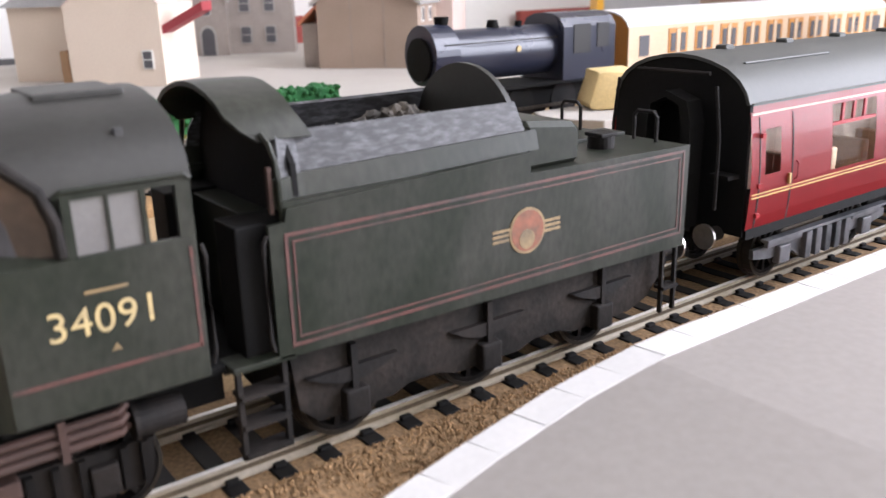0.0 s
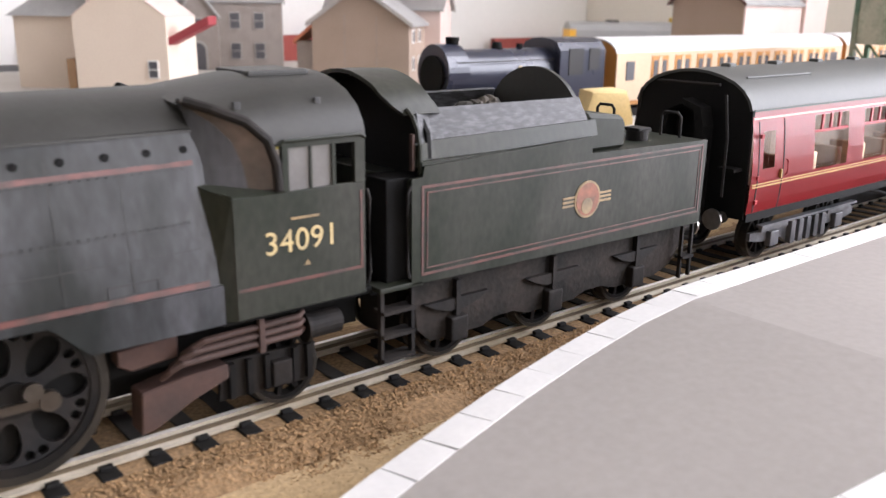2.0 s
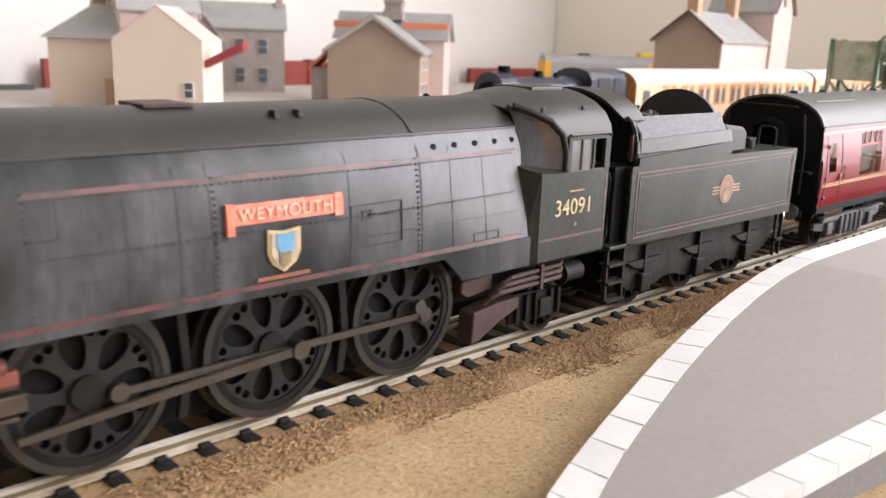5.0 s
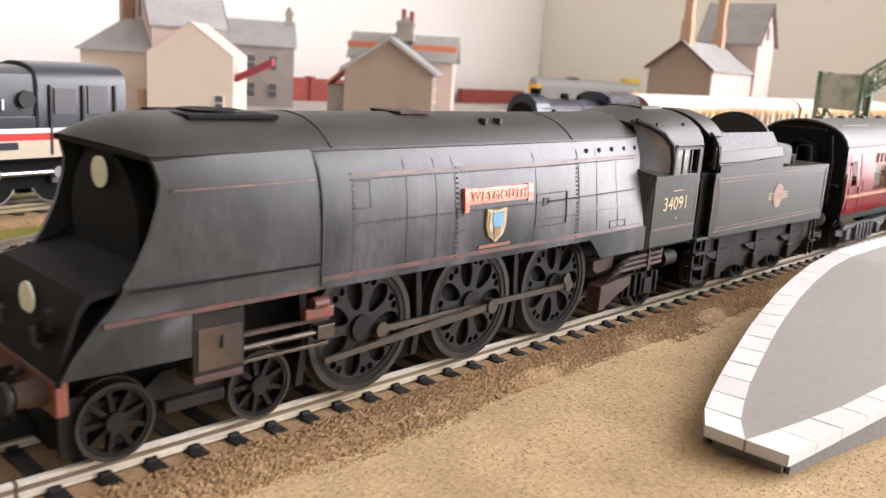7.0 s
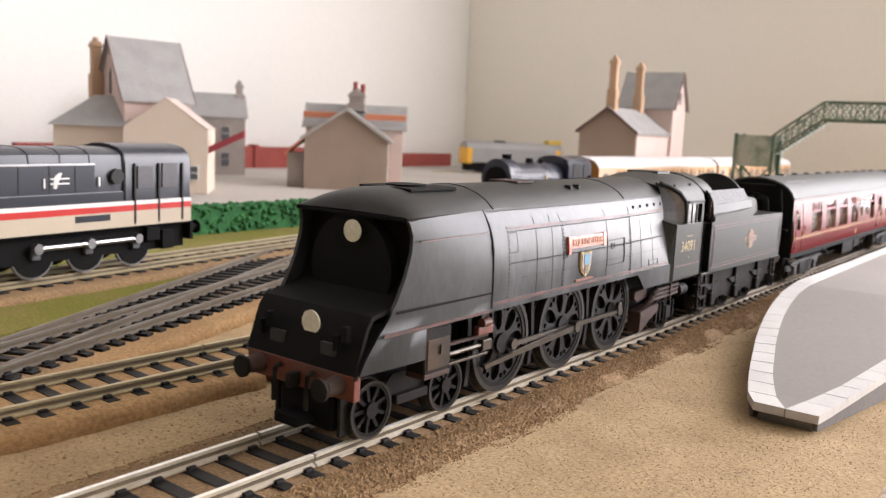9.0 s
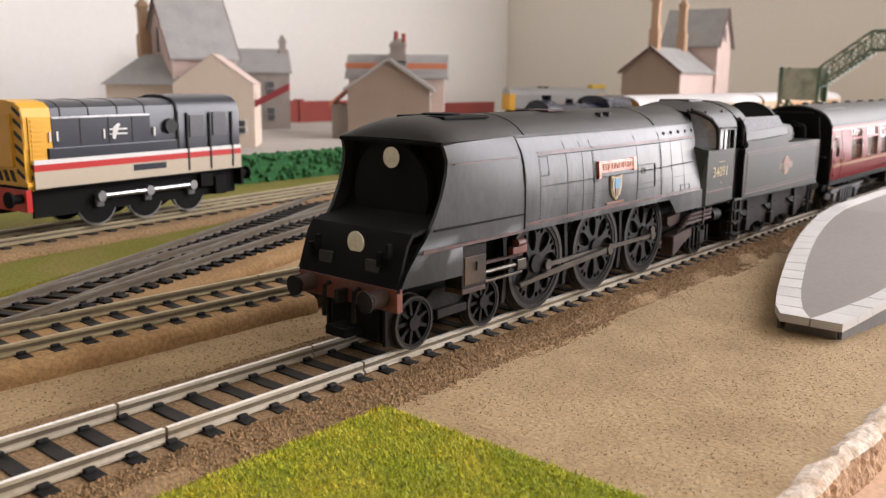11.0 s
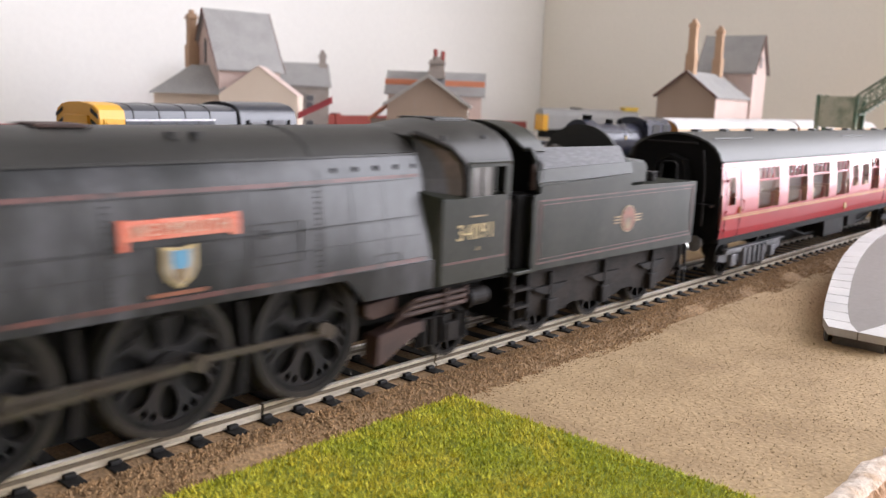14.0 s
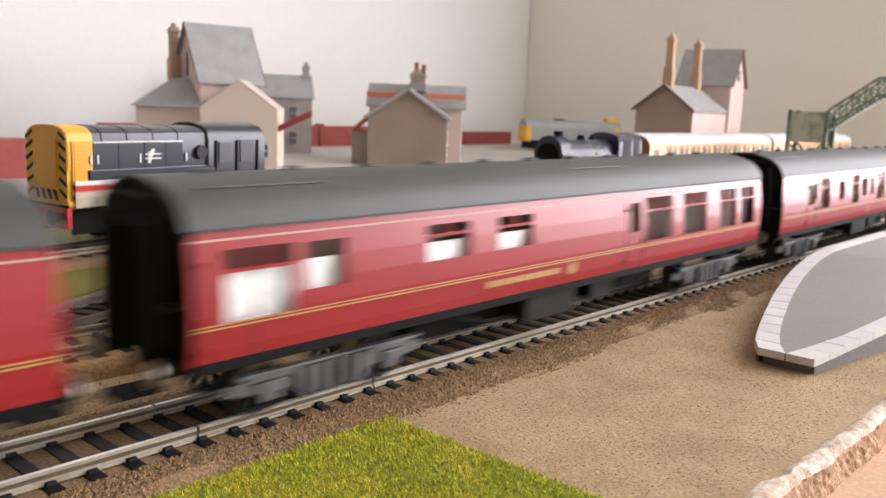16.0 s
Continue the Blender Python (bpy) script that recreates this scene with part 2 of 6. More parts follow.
def shell(sections, thick, bm=None):
    """An open sheet through rows of points, with thickness."""
    bm = loft(sections, bm, caps=False, closed=False)
    bmesh.ops.recalc_face_normals(bm, faces=bm.faces)
    bmesh.ops.solidify(bm, geom=bm.faces[:], thickness=thick)
    return bm


def lettering(name, text, size, mat, parent, m, depth=0.12, spacing=1.0):
    """Raised characters in the built-in font, size in millimetres."""
    cu = bpy.data.curves.new(name, "FONT")
    cu.body, cu.size, cu.extrude, cu.align_x, cu.align_y, cu.space_character = text, size * MM, depth * MM, "CENTER", "CENTER", spacing
    cu.fill_mode = "BOTH"
    tmp = bpy.data.objects.new(name, cu)
    scene.collection.objects.link(tmp)
    me = bpy.data.meshes.new_from_object(tmp.evaluated_get(bpy.context.evaluated_depsgraph_get()))
    bpy.data.objects.remove(tmp)
    me.materials.clear()
    me.materials.append(mat)
    ob = new(name, me)
    ob.parent = parent
    ob.matrix_basis = m
    return ob


def structure(ob, label, category):
    return tagged(ob, label, category, kind="structure")


# ---- the room ----


def room():
    x0, x1, y0, y1, z0, z1, th = -1800, 1150, -1500, 818, -850, 1550, 100
    structure(part("wall_north", box(x0 - th, x1 + th, y1, y1 + th, z0, z1), WALLW), "smooth white painted room wall", "wall")
    # out of view; its dark colour keeps the engine's front dim
    structure(part("wall_west", box(x0 - th, x0, y0 - th, y1 - 1, z0, z1), DIMWALL), "unseen room wall behind the view, kept dark against bounced light", "wall")
    structure(part("wall_south", box(x0, x1 + th, y0 - th, y0, z0, z1), WALLC), "smooth cream painted room wall", "wall")
    wy0, wy1, wz0, wz1 = (v * 1000 for v in WIN)
    bm = box(x1, x1 + th, y0 + 1, wy0, z0, z1)
    box(x1, x1 + th, wy1, y1 - 1, z0, z1, bm=bm)
    box(x1, x1 + th, wy0, wy1, z0, wz0, bm=bm)
    box(x1, x1 + th, wy0, wy1, wz1, z1, bm=bm)
    structure(part("wall_east", bm, WALLC), "cream room wall with a wide window opening", "wall")
    structure(part("floor", box(x0 - th, x1 + th, y0 - th, y1 + th, z0 - 50, z0), CARPET), "plain brown floor", "floor")
    structure(part("ceiling", box(x0 - th, x1 + th, y0 - th, y1 + th, z1, z1 + 50), CEIL), "plain grey-white ceiling", "ceiling")
    frame_ob = structure(empty("window_1", "white framed room window", "window"), "white framed room window", "window")
    for nm, b in (("window_frame", box(x1 + 30, x1 + 70, wy0, wy0 + 40, wz0, wz1)), ("window_frame", box(x1 + 30, x1 + 70, wy1 - 40, wy1, wz0, wz1)),
                  ("window_frame", box(x1 + 30, x1 + 70, wy0 + 40, wy1 - 40, wz1 - 40, wz1)), ("window_sill", box(x1 - 40, x1 + 70, wy0 - 20, wy1 + 20, wz0 - 30, wz0 - 1))):
        part(nm, b, WALLW, frame_ob)


room()

# ---- baseboard, ground cover ----
GZ = -5.0  # the sand's level; the rail tops are at 0


def hill(x, y):
    """Small unevenness of the ground."""
    return 0.35 * noise.noise((x * 0.03, y * 0.03, 0)) + 0.18 * noise.noise((x * 0.12, y * 0.12, 3))


def sheet(name, poly_in, x0, x1, y0, y1, z, step, mat, base):
    xs, ys = np.arange(x0, x1 + step / 2, step), np.arange(y0, y1 + step / 2, step)
    verts = [(x, y, z(x, y)) for x in xs for y in ys]
    ny = len(ys)
    faces = [(i * ny + j, (i + 1) * ny + j, (i + 1) * ny + j + 1, i * ny + j + 1) for i in range(len(xs) - 1) for j in range(ny - 1)]
    return raw(name, verts, faces, mat)


def ground():
    near = sheet("ground", None, -420, 320, -96, 150, lambda x, y: GZ + hill(x, y), 3.0, SAND, 0)
    structure(near, "sandy textured layout ground with dark flecks", "ground")
    bm = box(-420, 1140, 150, 800, -16, GZ - 0.3)
    box(320, 1140, -96, 150, -16, GZ - 0.3, bm=bm)
    box(-420, 320, -96, 150, -16, GZ - 1.2, bm=bm)
    structure(part("baseboard", bm, SAND), "sand covered baseboard under the whole layout", "baseboard")
    # plaster patches over the board's crumbling front edge
    lip, crumb = [], []
    for x in np.arange(-420, 330, 1.3):
        e = -96.6 - 0.03 * x + 1.0 * noise.noise((x * 0.05, 3, 0)) + 0.5 * noise.noise((x * 0.3, 6, 0))
        w = 0.9 + 1.6 * noise.noise((x * 0.09, 1, 0)) + 0.6 * noise.noise((x * 0.5, 5, 0))
        h = 0.55 + 0.6 * noise.noise((x * 0.13, 9, 0)) + 0.35 * noise.noise((x * 0.6, 2, 0))
        lip.append([(x, e + 2.6 + w, GZ - 0.9), (x, e + 1.4 + w * 0.7, GZ + 0.15 + h * 0.5), (x, e + 0.2 + w * 0.3, GZ + 0.5 + h), (x, e - 0.9, GZ + 0.3 + h * 0.8), (x, e - 1.5 - 0.3 * w, GZ - 0.7)])
        row = [(x, e - 0.6, GZ - 0.4)]
        for k in range(1, 7):
            row.append((x, e - 1.3 - 0.16 * k + 0.7 * noise.noise((x * 0.8, k * 1.7, 8)), GZ - 0.4 - 1.25 * k))
        crumb.append(row)
    structure(part("plaster_edge", shell(lip, 0.5), PLASTER, smooth=True), "broken white plaster lip along the baseboard edge", "edge")
    structure(part("crumbling_face", shell(crumb, 0.4), CRUMB), "crumbling tan filler below the plaster lip", "edge")
    bm = prism([(-420, -84.5), (-420, -135.0), (330, -158.0), (330, -107.2)], -30, -12.5, "z")
    structure(part("board_frame", bm, PINE), "light pine board along the layout's front", "board")
    # brown ballast bed below the main line
    def bed(x, y):
        a = abs(y)
        side = 24 + 2.0 * noise.noise((x * 0.05, 7, 0))
        k = min(max((side - a) / 7.0, 0), 1)
        return GZ - 0.4 + 2.6 * (k * k * (3 - 2 * k)) + 0.25 * noise.noise((x * 0.25, y * 0.25, 5))
    structure(sheet("ballast_bed", None, -420, 700, -27, 27, bed, 2.0, BALLAST, 0), "fine brown ballast bed below the main line", "ballast")


ground()


def crumbs(name, label, n, x0, x1, y0, y1, z, size, mat, keep=lambda x, y: True, seed=1):
    rng = np.random.default_rng(seed)
    verts, faces = [], []
    for _ in range(n):
        x, y = rng.uniform(x0, x1), rng.uniform(y0, y1)
        if not keep(x, y):
            continue
        r, a, zz = rng.uniform(*size), rng.uniform(0, 6.28), z(x, y)
        k = len(verts)
        for j in range(4):
            verts.append((x + r * math.cos(a + j * 1.57) * rng.uniform(0.6, 1.2), y + r * math.sin(a + j * 1.57) * rng.uniform(0.6, 1.2), zz - 0.2 * r))
        verts.append((x + rng.uniform(-0.3, 0.3) * r, y + rng.uniform(-0.3, 0.3) * r, zz + r * rng.uniform(0.5, 1.0)))
        faces += [(k, k + 1, k + 4), (k + 1, k + 2, k + 4), (k + 2, k + 3, k + 4), (k + 3, k, k + 4)]
    return tagged(raw(name, verts, faces, mat), label, "ballast" if "ballast" in name else "scatter", kind="stuff")


def bed_height(x, y):
    k = min(max((24 - abs(y)) / 7.0, 0), 1)
    return GZ - 0.15 + 2.6 * (k * k * (3 - 2 * k)) + 0.25 * noise.noise((x * 0.25, y * 0.25, 5))


crumbs("ballast_grains", "loose brown ballast grains beside the rails", 34000, -130, 270, -26, -7, lambda x, y: bed_height(x, y) - (0.5 if abs(y) < 12.8 else 0.0), (0.16, 0.40), GRAIN, seed=2)
crumbs("ballast_grains", "loose brown ballast grains between the rails", 7000, -130, 120, -7, 24, lambda x, y: bed_height(x, y) - (0.5 if abs(y) < 13 else 0.0), (0.16, 0.4), GRAIN, seed=3)
crumbs("sand_flecks", "dark and light flecks on the sandy ground", 14000, -25, 240, -92, -24, lambda x, y: GZ + hill(x, y), (0.10, 0.30), SCATTER, seed=4)
crumbs("sand_flecks", "dark and light flecks between the tracks", 5000, -130, 120, 20, 56, lambda x, y: GZ + hill(x, y), (0.15, 0.45), SCATTER, seed=5)


def grass_mat():
    x0, x1, y0, y1 = -330, -21.5, -93, -22.5
    mat_ob = empty("grass_mat", "bright green static grass mat with a cut edge", "grass")
    tagged(mat_ob, kind="stuff")
    part("turf", box(x0, x1, y0, y1, GZ - 1.0, GZ + 0.9), TURF, mat_ob)
    rng = np.random.default_rng(8)
    verts, faces = [], []
    for _ in range(90000):
        x, y = rng.uniform(max(x0, -150), x1 + 0.3), rng.uniform(y0, y1 + 0.3)
        if x < -100 and rng.uniform() < 0.5:
            continue
        h, a, b, w = rng.uniform(0.3, 1.0), rng.uniform(0, 6.28), rng.uniform(0.2, 0.9), 0.12
        dx, dy = math.cos(a), math.sin(a)
        k = len(verts)
        z0 = GZ + 0.85
        verts += [(x - dy * w, y + dx * w, z0), (x + dy * w, y - dx * w, z0), (x + dx * b, y + dy * b, z0 + h)]
        faces.append((k, k + 1, k + 2))
    raw("grass_blades", verts, faces, GRASS, mat_ob)


grass_mat()

# ---- tracks ----


def rail_section(y, sign=1):
    """Flat-bottomed rail, 2.5 mm high, head at z = 0."""
    return [(y - 0.95, -2.5), (y + 0.95, -2.5), (y + 0.95, -2.1), (y + 0.35, -1.8), (y + 0.3, -0.8), (y + 0.62, -0.6), (y + 0.6, -0.06), (y + 0.5, 0.0),
            (y - 0.5, 0.0), (y - 0.6, -0.06), (y - 0.62, -0.6), (y - 0.3, -0.8), (y - 0.35, -1.8), (y - 0.95, -2.1)]


def track(length, m, label, joints=(), spacing=8.6, first=0.0, chairs=True, metal=None):
    """A straight track along x from 0, with sleepers, chairs and both rails."""
    tr = empty("railway_track", label, "track", "tracks", m)
    cuts = [0, *joints, length]
    for side in (-8.25, 8.25):
        for a, b in zip(cuts, cuts[1:]):
            rail = part("rail", prism(rail_section(side), a + 0.3, b - 0.3, "x"), RAILWEB if metal == RAIL else metal or OLDRAIL, tr)
            # a dark strip on each side of the web paints the recess shade
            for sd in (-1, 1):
                part("web_shade_strip", box(a + 0.3, b - 0.3, side + sd * 0.42 - 0.1, side + sd * 0.42 + 0.1, -1.45, -0.8), RAILSHADE, rail, "dark brown strip painting the shade in the rail's recess")
            part("rail_head", box(a + 0.3, b - 0.3, side - 0.5, side + 0.5, -0.2, 0.02, 0.05), metal or OLDRAIL, rail, "bright worn running surface")
    sl = part("sleeper", box(-1.55, 1.55, -12.6, 12.6, -4.3, -2.5, 0.25), SLEEPER, tr)
    bm = box(-1.0, 1.0, -10.1, -9.0, -2.7, -1.8, 0.25)
    box(-1.0, 1.0, -7.5, -6.5, -2.7, -1.8, 0.25, bm=bm)
    ch = part("rail_chair", bm, SLEEPER, tr)
    n = int((length - first) / spacing)
    for i in range(n):
        x = first + 4 + i * spacing
        if i:
            again(sl, "sleeper", at(x), tr)
            if chairs:
                again(ch, "rail_chair", at(x), tr)
        else:
            sl.matrix_basis = ch.matrix_basis = at(x)
        if chairs:
            again(ch, "rail_chair", at(x, 0, 0, 0, 0, 180), tr)
    return tr


# main line: rail joints at x = -61 and -14
track(1480, at(-400), "straight main line with bright worn rails", joints=(339, 386.2, 900), spacing=7.4, first=2.4, metal=RAIL)
track(520, at(-330, 68.0, 2.5, 0, 0, -1.7), "yellowed siding track on a raised sandy bed", joints=(345,), spacing=7.4)
track(420, at(-110, 62.7, 2.2, 0, 0, 19.8), "siding track with dull grey rails beside a turnout", spacing=6.4, metal=DULLRAIL)
track(340, at(-38, 88.8, 2.35, 0, 0, 27.0), "diverging siding track with dull grey rails", spacing=6.4, metal=DULLRAIL)
track(420, at(-190, 154, 3.8, 0, 0, 8.4), "dull siding track below the diesel shunter", spacing=8.6, chairs=False)
track(900, at(230, 189, 0, 0, 0, 0.6), "far station track below the tank engine", spacing=9.0, chairs=False)
track(220, at(886, 682.5, 0, 0, 0, -32), "far siding track below a grey diesel", spacing=9.0, chairs=False)


def embankments():
    """Raised beds of the sidings."""
    def rough_bed(name, label, m, length, half, z, mat, cut=None):
        rows = []
        for x in np.arange(0, length, 3.0):
            j = 1.3 * noise.noise((x * 0.08, half, 1)) + 0.7 * noise.noise((x * 0.3, half, 2))
            gap = 11 if cut and cut[0] < x < cut[1] else 0
            rows.append([(x, -half - 1.6 + j + gap, GZ - 1.0), (x, -half - 1.9 + j + gap, z - 2.6), (x, -half - 1.5 + j + gap, z - 1.0), (x, -half - 0.4 + j + gap, z - 0.1), (x, -half + 1.6 + j + gap, z + 0.15), (x, half + j, z), (x, half + 3, GZ - 1.0)])
        ob = part(name, shell(rows, 0.3), mat, smooth=True)
        ob.matrix_basis = m
        return structure(ob, label, "bank")
    rough_bed("siding_bank", "sandy brown raised bed of the siding", at(-330, 68.0, 0, 0, 0, -1.7), 520, 14, -0.3, BANKSAND, (348, 353))
    rough_bed("siding_bank", "sandy bed of the diverging siding", at(-110, 62.7, 0, 0, 0, 19.8), 420, 19, -1.3, BANKSAND)
    rough_bed("siding_bank", "brown bed under the turnout", at(-38, 88.8, 0, 0, 0, 27.0), 340, 15, -1.0, BALLAST)
    rough_bed("siding_bank", "brown bed of the shunter's siding", at(-190, 154, 0, 0, 0, 8.4), 420, 17, 0.6, BALLAST)
    rough_bed("station_bed", "brown bed of the far station tracks", at(230, 189, 0, 0, 0, 0.6), 900, 18, -3.0, BALLAST)
    bm = prism([(-330, 120), (-330, 142), (140, 205), (140, 160), (0, 132), (-60, 112)], GZ - 1, -2.2, "z")
    structure(part("grass_strip", bm, MOSS), "olive green scatter strip between the sidings", "grass")
    bm = prism([(-330, 168), (-330, 250), (420, 330), (420, 262), (120, 222)], GZ - 1, -2.6, "z")
    structure(part("grass_strip", bm, MOSS), "olive green scatter strip below the hedge", "grass")


embankments()

# ---- platform ----
RAMP = 0.09


def deck(x):
    return max(0.0, min((x - 88) * RAMP, 11.8)) + 0.0


def edge_a(x):
    """The curved front of the platform beside the main line: its y at x."""
    pts = ((86, -61.5), (90, -58.9), (96, -56.6), (102, -54.8), (112, -51.8), (123, -48.9), (138, -44.9), (152, -41.8), (168, -38.6), (184, -36.2), (200, -34.6), (215, -34.4), (240, -35.0), (300, -35.4), (720, -36.5))
    return float(np.interp(x, [p[0] for p in pts], [p[1] for p in pts]))


def edge_b(x):
    return -77.0 - (x - 86) * 0.165


def inner_a(x):
    return edge_a(x) - float(np.interp(x, (86, 107, 150, 200), (7.6, 6.4, 6.0, 5.6)))


def inner_b(x):
    return edge_b(x) + float(np.interp(x, (86, 110), (7.8, 5.0)))


def platform():
    pf = structure(empty("platform", "grey card station platform with white edging", "platform"), "grey card station platform with white edging", "platform")
    xs = [86, 88, 90, 93, 97, 102, 112, 123, 138, 152, 168, 184, 200, 215, 240, 300, 420, 720]
    top = [(x, inner_a(x) + 0.1, deck(x)) for x in xs] + [(x, inner_b(x) - 0.1, deck(x)) for x in xs[::-1]]
    bm = bmesh.new()
    k = len(xs)
    up, dn = [bm.verts.new(p) for p in top], [bm.verts.new((p[0], p[1], p[2] - 2.0)) for p in top]
    n = len(top)
    for i in range(k - 1):
        bm.faces.new((up[i], up[i + 1], up[n - 2 - i], up[n - 1 - i]))
        bm.faces.new((dn[i], dn[n - 1 - i], dn[n - 2 - i], dn[i + 1]))
    for i in range(n):
        bm.faces.new((up[i], dn[i], dn[(i + 1) % n], up[(i + 1) % n]))
    part("deck", bm, SLAB, pf)
    # side walls set back a little under the slab
    for nm, f, off in (("platform_wall", edge_a, -1.6), ("platform_wall", edge_b, 1.6)):
        rows = [[(x, f(x) + off, deck(x) - 1.9), (x, f(x) + off, GZ - 1)] for x in xs[2:]]
        part(nm, shell(rows, 0.8), EDGE, pf)
    part("platform_wall", box(89, 90, -75, -62, GZ - 1, deck(89) - 1.9), EDGE, pf)
    # white edging, slab by slab
    def slabs(f, g, x, stop):
        while x < stop:
            step = 8.4 * math.cos(math.atan2(f(x + 1.5) - f(x), 1.5))
            a, b = x, x + step
            lean = np.interp(a, (86, 150, 215, 240), (0.0, 2.0, 0.6, 0.0)) if f is edge_a else 0.0
            pts = [(a + 0.12, f(a)), (b - 0.12, f(b)), (b - 0.12 + lean, g(b + lean)), (a + 0.12 + (lean if a > 86.5 else 0), g(a + (lean if a > 86.5 else 0)))]
            bm = bmesh.new()
            lift = random.uniform(0.1, 0.2)
            up = [bm.verts.new((p[0], p[1], deck(p[0]) + lift)) for p in pts]
            lo = [bm.verts.new((p[0], p[1], deck(p[0]) - 2.0)) for p in pts]
            bm.faces.new(up)
            bm.faces.new(lo[::-1])
            for i in range(4):
                bm.faces.new((up[i], lo[i], lo[(i + 1) % 4], up[(i + 1) % 4]))
            part("edging_slab", bm, KERB, pf)
            x = b
    slabs(edge_a, inner_a, 86.0, 700)
    slabs(edge_b, inner_b, 86.0, 500)


platform()

# ---- the train's way: s is how far it has rolled from its stop, in millimetres ----
ROLL = ((0.0, 0.0), (11.7, 0.0), (12.0, -3.7), (12.25, -12.3), (12.5, -26.0), (13.0, -62.0), (13.5, -104.0), (14.0, -158.0), (14.5, -232.0), (14.8, -284.0), (15.0, -324.0), (15.5, -461.0), (16.0, -615.5))


def rolled(t):
    """Smooth s at t: a cubic through the rows with slopes from their neighbours."""
    ts, ss = [r[0] for r in ROLL], [r[1] for r in ROLL]
    if t <= 11.7:
        return 0.0
    i = min(max(k for k in range(len(ts)) if ts[k] <= t), len(ts) - 2)
    def slope(k):
        if k <= 1:
            return 0.0
        if k == len(ts) - 1:
            return (ss[k] - ss[k - 1]) / (ts[k] - ts[k - 1]) * 1.06
        return (ss[k + 1] - ss[k - 1]) / (ts[k + 1] - ts[k - 1])
    h = ts[i + 1] - ts[i]
    u = (t - ts[i]) / h
    return (ss[i] * (2 * u**3 - 3 * u**2 + 1) + slope(i) * h * (u**3 - 2 * u**2 + u) + ss[i + 1] * (3 * u**2 - 2 * u**3) + slope(i + 1) * h * (u**3 - u**2))


TIMES = [0.0, 11.7]
while TIMES[-1] < 15.999:
    t = TIMES[-1] + 1 / 30
    while t < 16.0 and abs(rolled(t) - rolled(TIMES[-1])) < 7.0:
        t += 1 / 30
    TIMES.append(min(t, 16.0))
CARRIED, SPUN, RODS = [], [], []  # what rolls along, what turns on it, what swings on it

# ---- the steam locomotive ----
THROW, DRIVERS = 4.2, (47.0, 77.0, 106.0)


def side_y(z, x=60.0):
    """Half width of the casing at a height; square in front, drawn in towards the cab."""
    if x < 32.5:
        square = np.interp(z, (14, 40, 44.5, 46.4), (17.3, 17.4, 17.1, 16.5))
        u = min(max((x - 8) / 24.0, 0), 1)
        return float(square * (1 - u) + np.interp(z, (14, 24, 31, 37, 41, 44.2, 46.4), (17.3, 17.35, 17.4, 17.1, 16.3, 15.0, 13.2)) * u + 0.15)
    ys = np.interp(z, (14, 24, 31, 37, 41, 44.2, 46.4), (17.3, 17.35, 17.4, 17.1, 16.3, 15.0, 13.2))
    k = min(max((x - 95) / 36.0, 0), 1)
    back = np.interp(z, (14, 24, 31, 38, 43, 46.4), (17.3, 17.0, 15.6, 14.0, 13.4, 12.7))
    return float(ys * (1 - k) + back * k)


def strip(x0, x1, z0, z1, proud=0.12, sgn=-1, bm=None, n=1):
    """A thin piece lying on the casing's side."""
    bm = bm or bmesh.new()
    xs = np.linspace(x0, x1, max(n, 1 + int((x1 - x0) / 12)) + 1)
    zs = np.linspace(z0, z1, 2 + int((z1 - z0) / 3))
    rings = []
    for x in xs:
        rings.append([(x, sgn * (side_y(z, x) + proud), z) for z in zs] + [(x, sgn * (side_y(z, x) - 0.2), z) for z in zs[::-1]])
    return loft(rings, bm)


def outline(x0, x1, z0, z1, w=0.22, sgn=-1):
    bm = strip(x0, x1, z0, z0 + w, 0.1, sgn)
    strip(x0, x1, z1 - w, z1, 0.1, sgn, bm)
    strip(x0, x0 + w, z0, z1, 0.1, sgn, bm)
    return strip(x1 - w, x1, z0, z1, 0.1, sgn, bm)


